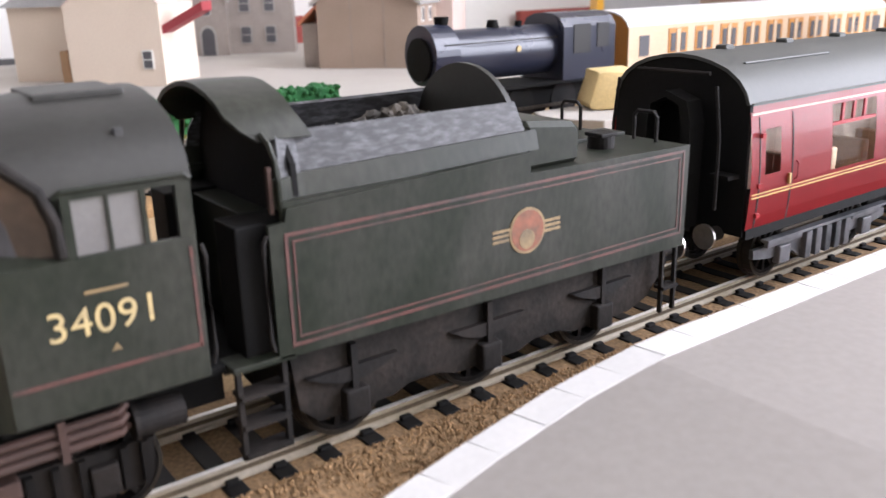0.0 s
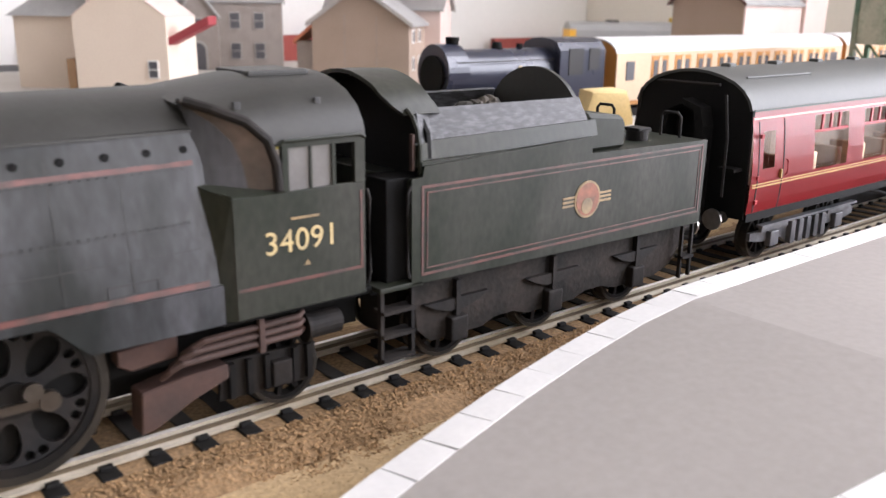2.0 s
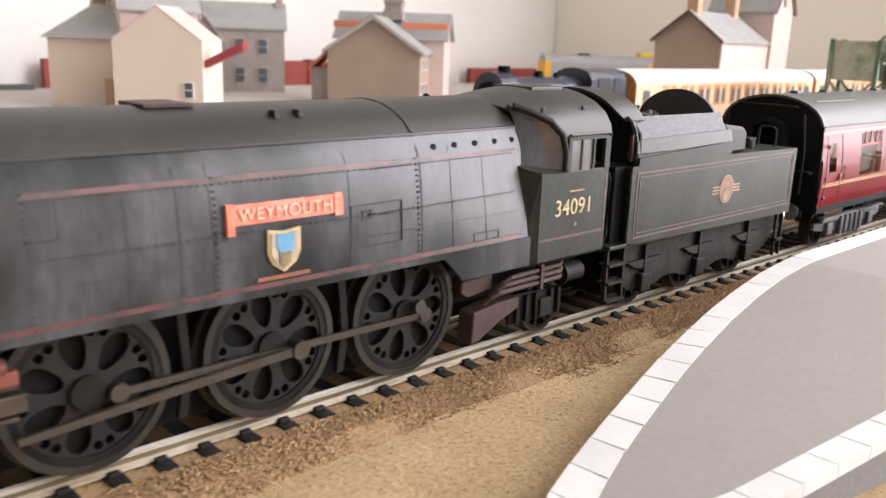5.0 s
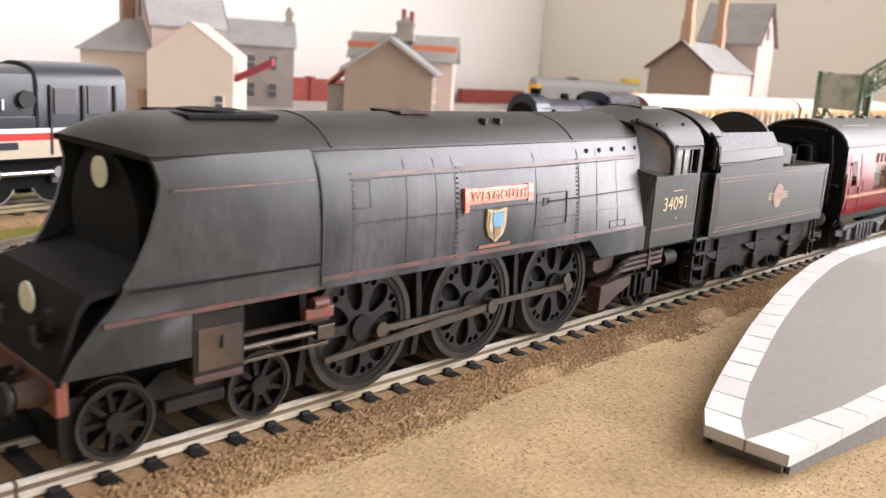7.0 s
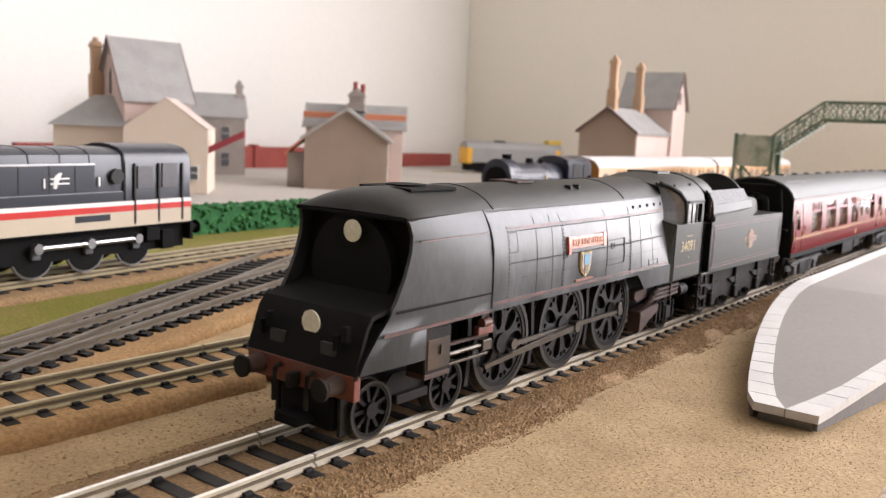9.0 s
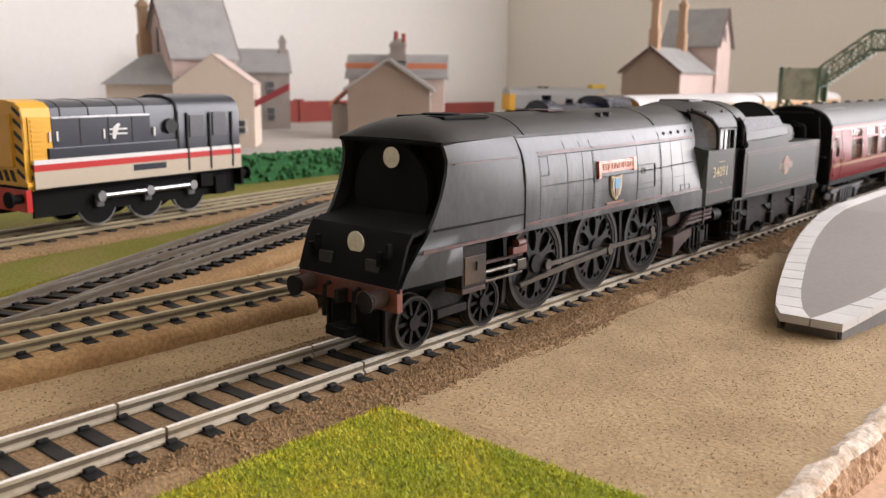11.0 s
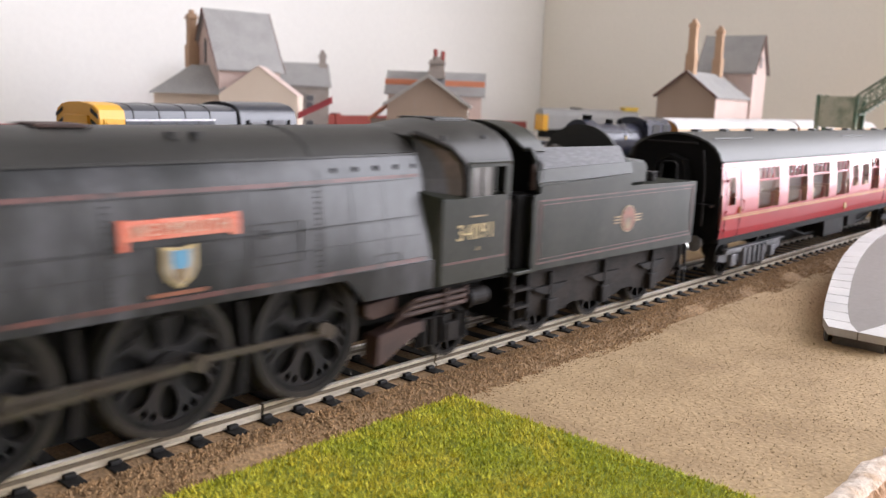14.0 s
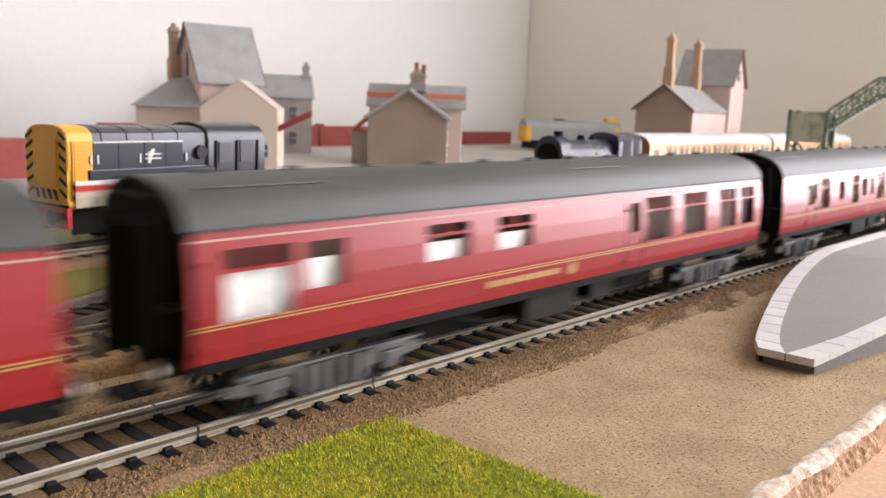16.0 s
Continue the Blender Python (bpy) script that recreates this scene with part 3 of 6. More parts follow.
def wheel(r, width, spokes, thing, x, y, steel=True, boxy=False):
    """A wheel turning about y: rim, spokes or a pierced web, hub, tyre with flange."""
    sg = -1 if y < 0 else 1
    seg = 40 if r > 8 else 28
    def ring(r0, r1, y0, y1, bm):
        q = [(r0, y0), (r1, y0), (r1, y1), (r0, y1)]
        rings = [[bm.verts.new((p[0] * math.cos(k * math.tau / seg), sg * p[1], p[0] * math.sin(k * math.tau / seg))) for p in q] for k in range(seg)]
        for k in range(seg):
            va, vb = rings[k], rings[(k + 1) % seg]
            for i in range(4):
                bm.faces.new((va[i], vb[i], vb[(i + 1) % 4], va[(i + 1) % 4]))
        return bm
    wh = part("wheel", ring(r * 0.80, r * 0.90, -width / 2, width * 0.42, bmesh.new()), WHEEL, thing)
    part("hub", cyl((0, 0, 0), r * (0.2 if boxy else 0.28), width * 1.2, "y", 20), WHEEL, wh)
    if boxy:
        # web pierced by seven long openings and pairs of small round ones
        def open_at(u, v):
            a = math.atan2(v, u)
            k = round(a / (math.tau / 7)) * math.tau / 7
            p, q = u * math.cos(k) + v * math.sin(k), v * math.cos(k) - u * math.sin(k)
            if ((p - 0.52) / 0.245) ** 2 + (q / (0.115 + 0.15 * (p - 0.33))) ** 2 < 1:
                return True
            k = (math.floor(a / (math.tau / 7)) + 0.5) * math.tau / 7
            return any((u - 0.71 * math.cos(k + d)) ** 2 + (v - 0.71 * math.sin(k + d)) ** 2 < 0.0036 for d in (-0.10, 0.10))
        bm = bmesh.new()
        na, nr = 280, 52
        rad = [0.16 + 0.67 * j / nr for j in range(nr + 1)]
        vs = [[bm.verts.new((r * q * math.cos(math.tau * k / na), sg * width * 0.28, r * q * math.sin(math.tau * k / na))) for q in rad] for k in range(na)]
        for k in range(na):
            for j in range(nr):
                c, q = math.tau * (k + 0.5) / na, (rad[j] + rad[j + 1]) / 2
                if not open_at(q * math.cos(c), q * math.sin(c)):
                    bm.faces.new((vs[k][j], vs[k][j + 1], vs[(k + 1) % na][j + 1], vs[(k + 1) % na][j]))
        for v in [v for v in bm.verts if not v.link_faces]:
            bm.verts.remove(v)
        bm.normal_update()
        bmesh.ops.solidify(bm, geom=bm.faces[:], thickness=0.9)
        part("pierced_web", bm, WEBGREY, wh, "grey wheel web with rounded openings")
        part("backing_disc", cyl((0, -sg * width * 0.35, 0), r * 0.84, 0.3, "y", 24), BLACK, wh)
    else:
        w0, w1 = r * 0.07, r * 0.06
        sp = part("spoke", prism([(r * 0.2, -w0), (r * 0.82, -w1), (r * 0.82, w1), (r * 0.2, w0)], -width * 0.3, width * 0.3, "y"), WHEEL, wh)
        for k in range(spokes):
            turn = at(0, 0, 0, 0, (k + 0.5) * 360.0 / spokes, 0)
            if k:
                again(sp, "spoke", turn, wh)
            else:
                sp.matrix_basis = turn
    bm = ring(r * 0.90, r * 0.995, -width / 2, width / 2, bmesh.new())
    part("tyre", bm, STEELGREY, wh, "worn steel tyre")
    part("flange", ring(r * 0.90, r * 1.06, -width / 2 - 0.9, -width / 2 + 0.1, bmesh.new()), STEELGREY, wh)
    wh.matrix_basis = at(x, y, r)
    SPUN.append((wh, x, y, r))
    return wh


PLATEGREY = material("sooty_grey_green_plate", (0.012, 0.014, 0.014), 0.38, spec=0.34, spread=0.25, second=(0.040, 0.041, 0.042), amount=0.8, patch=60, stretch=(1, 1, 0.4), bump=0.05)
PALELETTER = material("worn_pale_letters", (0.66, 0.48, 0.37), 0.35, second=(0.60, 0.30, 0.22), amount=0.7, patch=500)
SHIELD = material("dull_shield_field", (0.42, 0.37, 0.29), 0.35, second=(0.22, 0.17, 0.12), amount=0.7, patch=500)
WEBGREY = material("grey_wheel_web", (0.016, 0.016, 0.017), 0.5, spec=0.2, second=(0.036, 0.027, 0.021), amount=0.5, patch=120)
STEELGREY = material("grimy_tyre", (0.016, 0.015, 0.013), 0.45, spec=0.35, second=(0.05, 0.038, 0.026), amount=0.6, patch=90)


def locomotive():
    lo = empty("steam_locomotive", "weathered dark green air-smoothed steam locomotive, dusty and sooty", "locomotive", m=at(0, 0, 0))
    CARRIED.append(lo)
    # casing: one solid body with drawn-in upper sides
    zs = (23.4, 27, 31, 35, 38, 41, 43, 44.8, 46.4)
    secs = []
    for x in (31.8, 50, 70, 90, 105, 118, 133):
        half = [(side_y(z, x), z) for z in zs]
        secs.append([(x, -y, z) for y, z in half] + [(x, y, z) for y, z in half[::-1]])
    part("casing", loft(secs), CASING, lo, "grey-green riveted casing with dust and painted sheen streaks", True)
    # lower skirt ahead of the firebox and the step down to the cab
    for sg in (-1, 1):
        part("skirt", prism([(17.6, 23.5), (109.5, 23.5), (110.6, 22.6), (114.6, 18.6), (133.4, 18.6), (133.4, 24.5), (17.6, 24.5)], sg * 16.4, sg * 17.3), CASING, lo)
    # roof with the hood over the front
    arc = [(13.35, 46.3), (11.6, 48.0), (8.8, 49.6), (5.0, 50.8), (0, 51.3), (-5.0, 50.8), (-8.8, 49.6), (-11.6, 48.0), (-13.35, 46.3)]
    secs = []
    for x, k, f in ((2.9, 1.20, 0.04), (3.3, 1.215, 0.30), (4.2, 1.225, 0.56), (5.8, 1.23, 0.78), (8.5, 1.225, 0.94), (13, 1.19, 1), (20, 1.13, 1), (26, 1.07, 1), (32.4, 1.01, 1), (36.4, 1.0, 1), (60, 1.0, 1), (104, 1.0, 1), (134, 0.97, 1)):
        secs.append([(x, y * k, 46.3 + (z - 46.3) * f + (0.2 if x > 110 else 0)) for y, z in arc])
    part("roof", shell(secs, 0.9), ROOF, lo, "dark sooty roof", True)
    part("roof_seam", shell([[(x, y * 1.015, z + 0.14) for y, z in arc] for x in (104.0, 104.5)], 0.2), SEAM, lo)
    part("roof_seam", shell([[(x, y * 1.01, z + 0.14) for y, z in arc] for x in (36.3, 36.8)], 0.2), SEAM, lo)
    part("hood_lip", box(2.7, 3.6, -16.0, 16.0, 45.4, 46.25, 0.25), BLACK, lo, "straight dark front lip of the hood")
    part("chimney", cyl((21, 0, 51.1), 4.6, 1.0, "z", 28), BLACK, lo)
    part("chimney", box(13.5, 30, -7.6, 7.6, 50.4, 51.2, 0.3), BLACK, lo)
    part("safety_valve_opening", box(60, 68, -4.5, 4.5, 51.0, 51.6, 0.2), RUST, lo)
    for x in (79, 83.5):
        part("roof_clip", box(x, x + 0.8, -9.6, -7.6, 49.4, 50.6), SEAM, lo)
    # smoke deflectors: the casing's front sides, swept forward to the buffer beam
    fr = [(-10.2, 16.6), (-8.6, 19.5), (-5.6, 23.15), (-5.4, 23.4), (-2.5, 26.3), (0.4, 30.5), (2.6, 35.0), (4.0, 39.5), (4.3, 42.5), (3.6, 45.0), (2.8, 46.4)]
    for sg in (-1, 1):
        rows = []
        for (x0, z) in fr:
            xe = 8.6 if z < 23.3 else 32.4
            rows.append([(x0 + (xe - x0) * u, sg * (side_y(z, x0 + (xe - x0) * u) - (0.9 * (1 - u) ** 2)), z) for u in np.linspace(0, 1, 7)])
        part("smoke_deflector", shell(rows, 0.9), PLATEGREY, lo, "darker green front side plate", True)
        # thin black strip paints the shadow line below the upper plate
        bm = strip(-1.0, 32.2, 27.6, 28.0, 0.16, sg)
        part("groove_shadow_line", bm, BLACK, lo)
        part("lining", strip(5.5, 31.2, 41.4, 41.7, 0.16, sg), REDLINE, lo)
        part("plate_edge", strip(31.9, 32.3, 24.2, 45.6, 0.25, sg), SEAM, lo)
    # front: smokebox face, apron, lamp discs
    part("smokebox", cyl((9.5, 0, 34.2), 11.6, 12, "x", 36), BLACK, lo, "dark recessed smokebox")
    rows = [[(x, y, z) for y in (-15.7, -9, 0, 9, 15.7)] for x, z in ((8, 46.2), (7.6, 38), (6.6, 32.0), (4.0, 29.3), (-1.0, 27.6), (-5.6, 26.8), (-7.0, 25.0), (-9.4, 18), (-9.8, 15.5))]
    part("apron", shell(rows, 0.8), BLACK, lo, "black curved front apron", True)
    part("smokebox_door", cyl((5.2, 0, 37.5), 9.2, 2.2, "x", 32, r2=7.8), BLACK, lo)
    part("upper_lamp_disc", cyl((2.4, -1.5, 42.3), 2.35, 0.4, "x", 28), DISC, lo, "white round headcode disc")
    part("lower_lamp_disc", cyl((-8.5, -1.2, 24.4), 2.5, 0.4, "x", 28), DISC, lo, "white round headcode disc")
    for y, z in ((-12.5, 22.5), (-10, 20.5), (9.5, 22), (12, 20)):
        part("lamp_iron", box(-10.6, -9.2, y - 0.6, y + 0.6, z, z + 3.2, 0.2), BLACK, lo)
    for y in (-7.5, 7.5):
        part("step_opening", box(-9.9, -9.0, y - 2.2, y + 2.2, 18.4, 21.6, 0.4), SEAM, lo)
    part("buffer_beam", box(-10.6, -8.8, -15.6, 15.6, 11.2, 16.4, 0.3), REDBROWN, lo, "dull red-brown buffer beam")
    for y in (-11.4, 11.4):
        bf = part("buffer", cyl((-12.4, y, 14.0), 1.7, 4.2, "x", 20, r2=2.1), RUST, lo)
        part("buffer_head", cyl((-15.6, y, 14.0), 2.3, 0.7, "x", 26), FRAME, bf, "worn steel buffer head")
        part("buffer_shank", cyl((-14.4, y, 14.0), 0.8, 2.4, "x", 14), STEEL, bf)
    part("coupling_hook", box(-13.5, -10.5, -0.7, 0.7, 11.5, 14.5, 0.3), FRAME, lo)
    for y in (-4.5, 5.0):
        part("brake_pipe", tube([(-10.8, y, 15), (-12.2, y, 14.5), (-12.6, y, 11), (-12.0, y + 0.6, 7.5)], 0.55), FRAME, lo)
    part("guard_iron", box(-8, -4, -9.6, -8.6, 2.0, 11, 0.2), FRAME, lo)
    part("guard_iron", box(-8, -4, 8.6, 9.6, 2.0, 11, 0.2), FRAME, lo)
    part("bogie_front", box(-8.6, 3, -7.8, 7.8, 2.6, 10.4, 1.2), BLACK, lo, "black block below the buffer beam")
    part("coupling_bar", box(-14, -2, -3.2, 3.2, 4.0, 6.2, 0.3), BLACK, lo)
    # frames, cylinders, bogie
    part("frame", box(-8, 150, -5.6, 5.6, 6.5, 22.5), BLACK, lo)
    # added block: blocks light and darkens the view below the engine
    part("gap_shade_block", box(33, 117, -7.4, 7.4, 2.2, 8.4, 0.5), BLACK, lo, "black block added to darken the gap between the wheels")
    # black block put in for the dark gap behind the rear driver
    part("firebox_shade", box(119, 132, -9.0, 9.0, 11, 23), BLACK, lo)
    for sg in (-1, 1):
        part("cylinder", prism([(8.8, 13.0), (17.8, 13.0), (17.8, 22.4), (17.2, 22.9), (8.8, 23.25)], sg * 12.0, sg * 17.1, bevel=0.25), FRAME, lo, "grimy brown cylinder casing")
        part("cylinder_cover", box(9.6, 17.2, sg * 17.0 - 0.3, sg * 17.0 + 0.3, 13.8, 20.4, 0.2), material_cyl, lo, "rust-stained cylinder cover plate")
        part("cover_handle", box(13.6, 14.1, sg * 17.4 - 0.3, sg * 17.4 + 0.3, 17.0, 19.0), SEAM, lo)
        part("cylinder_base", box(9, 17.6, sg * 14.5 - 2.6, sg * 14.5 + 2.6, 11.8, 13.1, 0.3), RUST, lo)
        part("slide_bar", box(18, 37, sg * 13.2 - 0.5, sg * 13.2 + 0.5, 16.4, 17.1, 0.1), RUST, lo)
        part("slide_bar", box(18, 37, sg * 13.2 - 0.5, sg * 13.2 + 0.5, 11.9, 12.5, 0.1), ROD, lo)
        part("bogie_frame", prism([(-6, 5), (31, 5), (31, 9.5), (20, 9.5), (17, 12), (8, 12), (5, 9.5), (-6, 9.5)], sg * 8.6, sg * 9.2), FRAME, lo)
        part("bogie_spring", box(7.5, 18, sg * 10.4 - 0.7, sg * 10.4 + 0.7, 5.5, 7.6, 0.3), FRAME, lo)
        for x in (0.0, 25.0):
            wheel(6.2, 2.4, 9, lo, x, sg * 9.6)
        for x in DRIVERS:
            wheel(12.35, 2.4, 11, lo, x, sg * 9.8, boxy=True)
        wheel(6.2, 2.2, 9, lo, 146, sg * 9.4)
        # brake hangers and sand pipes between the drivers
        for x in (61.5, 91.5, 33.5):
            part("brake_hanger", prism([(x - 0.9, 4), (x + 0.6, 4), (x + 1.6, 12), (x + 0.8, 21), (x - 0.6, 21), (x + 0.2, 12)], sg * 9.2, sg * 10.4), WHEEL, lo)
        # ashpan, injector pipes, trailing truck
        part("ashpan", prism([(121.2, 3.2), (123.6, 3.6), (129, 6.8), (135, 8.4), (135, 10.8), (128, 10.6), (121.6, 9.6)], sg * 9.5, sg * 13.8, bevel=0.25), RUST, lo, "brown rusty ashpan")
        part("ashpan_side", prism([(119.2, 14.0), (121, 12.8), (128, 13.4), (128, 16.8), (119.2, 16.2)], sg * 9.5, sg * 12.4, bevel=0.2), RUST, lo, "dusty brown ashpan shoulder")
        for k in range(3):
            x0, z0 = 126.0 + 1.7 * k, 13.2 + 1.35 * k
            part("injector_pipe", tube([(x0 - 1.2, sg * 13.2, z0 - 2.2), (x0, sg * 14.2, z0 - 0.9), (x0 + 1.6, sg * 14.7, z0 - 0.1), (x0 + 4, sg * 14.8, z0), (146.5, sg * 14.8, z0 + 0.25), (147.6, sg * 14.2, z0 + 0.8)], 0.55, 8), RUST, lo, "rusty brown pipe")
        part("pipe_clip", box(139.5, 140.4, sg * 15.1 - 0.5, sg * 15.1 + 0.5, 12.0, 17.4), RUST, lo)
        part("truck_frame", prism([(134, 4.2), (150, 3.8), (151, 10.0), (134.5, 10.6)], sg * 11.2, sg * 12.0), FRAME, lo)
        for x in (135.5, 138.5, 141.5, 146.5, 149.0):
            part("truck_rib", box(x, x + 0.9, sg * 12.4 - 0.5, sg * 12.4 + 0.5, 4.4, 10.2), WHEEL, lo)
        part("axlebox", box(142.6, 146, sg * 12.6 - 0.8, sg * 12.6 + 0.8, 4.6, 8.8, 0.3), FRAME, lo)
        part("injector", cyl((151.5, sg * 13.4, 13.6), 2.1, 6, "x", 20), FRAME, lo)
        part("injector_flange", cyl((148.4, sg * 13.4, 13.6), 2.5, 0.6, "x", 20), WHEEL, lo)
        # moving rods
        rod = bmesh.new()
        prism([(-31.2, -0.6), (30.2, -0.6), (30.2, 0.6), (-31.2, 0.6)], sg * 11.3, sg * 12.0, bm=rod)
        for x in (-30, 0, 29):
            cyl((x, sg * 11.7, 0), 1.45, 1.1, "y", 16, bm=rod)
        cr = part("coupling_rod", rod, ROD, lo, "oily grey steel coupling rod")
        rod = bmesh.new()
        prism([(-44.5, -0.55), (0, -0.75), (0, 0.75), (-44.5, 0.55)], sg * 12.6, sg * 13.4, bm=rod)
        cyl((0, sg * 13.0, 0), 1.6, 1.4, "y", 16, bm=rod)
        main = part("connecting_rod", rod, ROD, lo, "oily grey steel connecting rod")
        ch = bmesh.new()
        box(-1.8, 1.8, sg * 13.2 - 0.9, sg * 13.2 + 0.9, -1.3, 1.3, 0.2, bm=ch)
        cyl((-10.5, sg * 13.2, 0), 0.55, 20, "x", 12, bm=ch)
        head = part("crosshead", ch, ROD, lo, "bright piston rod with crosshead")
        box_valve = box(31, 37, sg * 14.2 - 0.8, sg * 14.2 + 0.8, 17.4, 19.4, 0.3)
        cyl((34.0, sg * 14.6, 20.2), 1.1, 3, "x", 12, bm=box_valve)
        part("valve_linkage", box_valve, REDBROWN, lo, "red-brown valve linkage")
        part("return_crank", cyl((DRIVERS[2] + 2, sg * 12.6, 13.6), 1.3, 1.0, "y", 16), ROD, lo)
        RODS.append((cr, main, head))
    # seams, rivet rows, hatches, ports
    for sg in (-1, 1):
        for x, w in ((37.6, 0.18), (51, 0.14), (58.5, 0.12), (63.5, 0.12), (88, 0.12), (104.1, 0.45), (112, 0.12), (121, 0.12)):
            part("panel_seam", strip(x, x + w, 24.2, 46.2, 0.06, sg), SEAM, lo)
        for z in (33.4, 30.0):
            part("panel_seam", strip(38, 131, z, z + 0.10, 0.05, sg), SEAM, lo)
        rv = bmesh.new()
        for x in (38.6, 64.2, 103.4):
            for z in np.arange(25, 43, 0.95):
                bmesh.ops.create_cube(rv, size=0.32, matrix=Matrix.Translation((x, sg * (side_y(z, x) + 0.05), z)))
        for x in np.arange(39, 131, 1.15):
            bmesh.ops.create_cube(rv, size=0.26, matrix=Matrix.Translation((x, sg * (side_y(33.8, x) + 0.05), 33.8)))
            bmesh.ops.create_cube(rv, size=0.26, matrix=Matrix.Translation((x, sg * (side_y(41.2, x) + 0.05), 41.2)))
        tagged(part("rivets", rv, SEAM, lo), kind="stuff")
        part("hatch", outline(38.9, 42.6, 36.2, 41.0, 0.25, sg), SEAM, lo)
        part("hatch", outline(88.2, 99.5, 28.4, 35.6, 0.22, sg), SEAM, lo)
        part("latch", outline(90.4, 92.6, 33.0, 34.6, 0.35, sg), SEAM, lo)
        part("latch", outline(63.8, 66.0, 32.8, 34.4, 0.35, sg), SEAM, lo)
        part("hatch", outline(117.5, 124.5, 25.4, 27.2, 0.25, sg), SEAM, lo)
        for x in (108.5, 114, 119.6, 125.2, 130.4):
            part("port", cyl((x, sg * (side_y(43.7, x) + 0.02), 43.7), 0.55, 0.4, "y", 14), BLACK, lo)
        part("lining", strip(33.0, 131.5, 41.5, 42.2, 0.10, sg), REDLINE, lo, "faded red lining")
        part("lining", strip(-4.6, 31, 23.3, 24.0, 0.14, sg), REDLINE, lo)
        part("lining", strip(32.4, 131.5, 24.7, 25.5, 0.13, sg), REDLINE, lo)
        part("eave_strip", strip(32, 132, 45.9, 46.3, 0.22, sg), ROOF, lo)
        # nameplate and crest
        np_ = part("nameplate", strip(66.0, 85.6, 35.0, 38.0, 0.55, sg), PLATE, lo, "orange-red nameplate with cream letters")
        lettering("nameplate_letters", "WEYMOUTH", 2.7, PALELETTER, lo, at(75.8, sg * (side_y(36.5) + 0.68), 36.4, 90 + 1.5, 0, 0 if sg < 0 else 180), 0.1, 1.12)
        part("nameplate_bracket", strip(65.6, 66.8, 33.6, 38.2, 0.7, sg), PLATE, lo)
        part("nameplate_bracket", strip(84.6, 86.2, 34.6, 38.2, 0.7, sg), PLATE, lo)
        sh = [(-2.9, 3.1), (0, 2.7), (2.9, 3.1), (2.9, -0.6), (2.1, -2.3), (0, -3.7), (-2.1, -2.3), (-2.9, -0.6)]
        for k, (mat, d) in enumerate(((GOLD, 0.5), (SHIELD, 0.7), (BLUE, 0.85), (FADEGOLD, 0.86))):
            f = (1, 0.84, 0.52, 0.36)[k]
            o = (0, 0, 0.9, -1.5)[k]
            ob = part("crest_shield" if k == 0 else "shield_field", prism([(75.2 + p[0] * f, 30.6 + o + p[1] * f) for p in sh], sg * 17.0, sg * (17.35 + d)), mat, lo, "gold-edged heraldic shield" if k == 0 else "")
        part("small_plate", strip(70.5, 80.0, 25.9, 26.5, 0.3, sg), FADED, lo)
    # cab
    for sg in (-1, 1):
        part("cab_side", prism([(135, 18.7), (157.4, 18.7), (157.4, 36.9), (135, 36.9)], sg * 16.9, sg * 17.8, bevel=0.15), GREEN, lo, "dark green cab side", )
        lofted = loft([[(131.8, sg * 15.6, 18.7), (135.1, sg * 17.7, 18.7), (135.1, sg * 16.6, 18.7), (132.5, sg * 14, 18.7)], [(130.6, sg * 12.6, 38.6), (135.1, sg * 17.7, 37.2), (135.1, sg * 16.6, 37.0), (132.5, sg * 13, 38.0)]])
        part("cab_front", lofted, GREEN, lo)
        part("cab_shelf", shell([[(131.4, sg * 13.6, 38.7), (139.0, sg * 15.6, 38.0), (143.6, sg * 17.2, 37.2)], [(135.0, sg * 17.75, 36.7), (139.5, sg * 17.85, 36.8), (143.8, sg * 17.85, 36.9)]], 0.5), GREEN, lo)
        bm = box(143.2, 157.4, sg * 17.35 - 0.45, sg * 17.35 + 0.45, 43.2, 44.2)
        box(143.2, 144.2, sg * 17.35 - 0.45, sg * 17.35 + 0.45, 36.9, 43.2, bm=bm)
        box(155.6, 157.4, sg * 17.35 - 0.45, sg * 17.35 + 0.45, 36.9, 43.2, bm=bm)
        part("cab_window_frame", bm, GREEN, lo)
        part("window_pane", box(144.2, 151.8, sg * 17.2 - 0.12, sg * 17.2 + 0.12, 36.9, 43.2), DUSTPANE, lo, "dusty grey sliding pane")
        part("window_bar", box(147.8, 148.2, sg * 17.4 - 0.2, sg * 17.4 + 0.2, 36.9, 43.2), GREEN, lo)
        part("window_bar", box(151.6, 152.2, sg * 17.4 - 0.3, sg * 17.4 + 0.3, 36.9, 43.2), GREEN, lo)
        # slanted front spectacle with its dark pane
        q = lambda x, y, z: (x, sg * y, z)
        inner = (q(132.6, 13.2, 37.2), q(132.4, 12.8, 41.0), q(132.2, 12.6, 44.5), q(131.7, 12.3, 47.2), q(131.2, 11.8, 49.0), q(130.8, 11.2, 50.2))
        outer = (q(142.9, 17.3, 37.2), q(142.7, 17.4, 41.0), q(141.6, 17.2, 44.5), q(138.8, 16.2, 47.2), q(134.8, 14.6, 49.0), q(131.4, 12.6, 50.2))
        mid = [tuple(Vector(i).lerp(Vector(o), f)) for i, o, f in zip(inner, outer, (0.60, 0.56, 0.50, 0.40, 0.26, 0.08))]
        part("cab_front_sheet", shell([[i, m] for i, m in zip(inner, mid)], 0.5), CASING, lo)
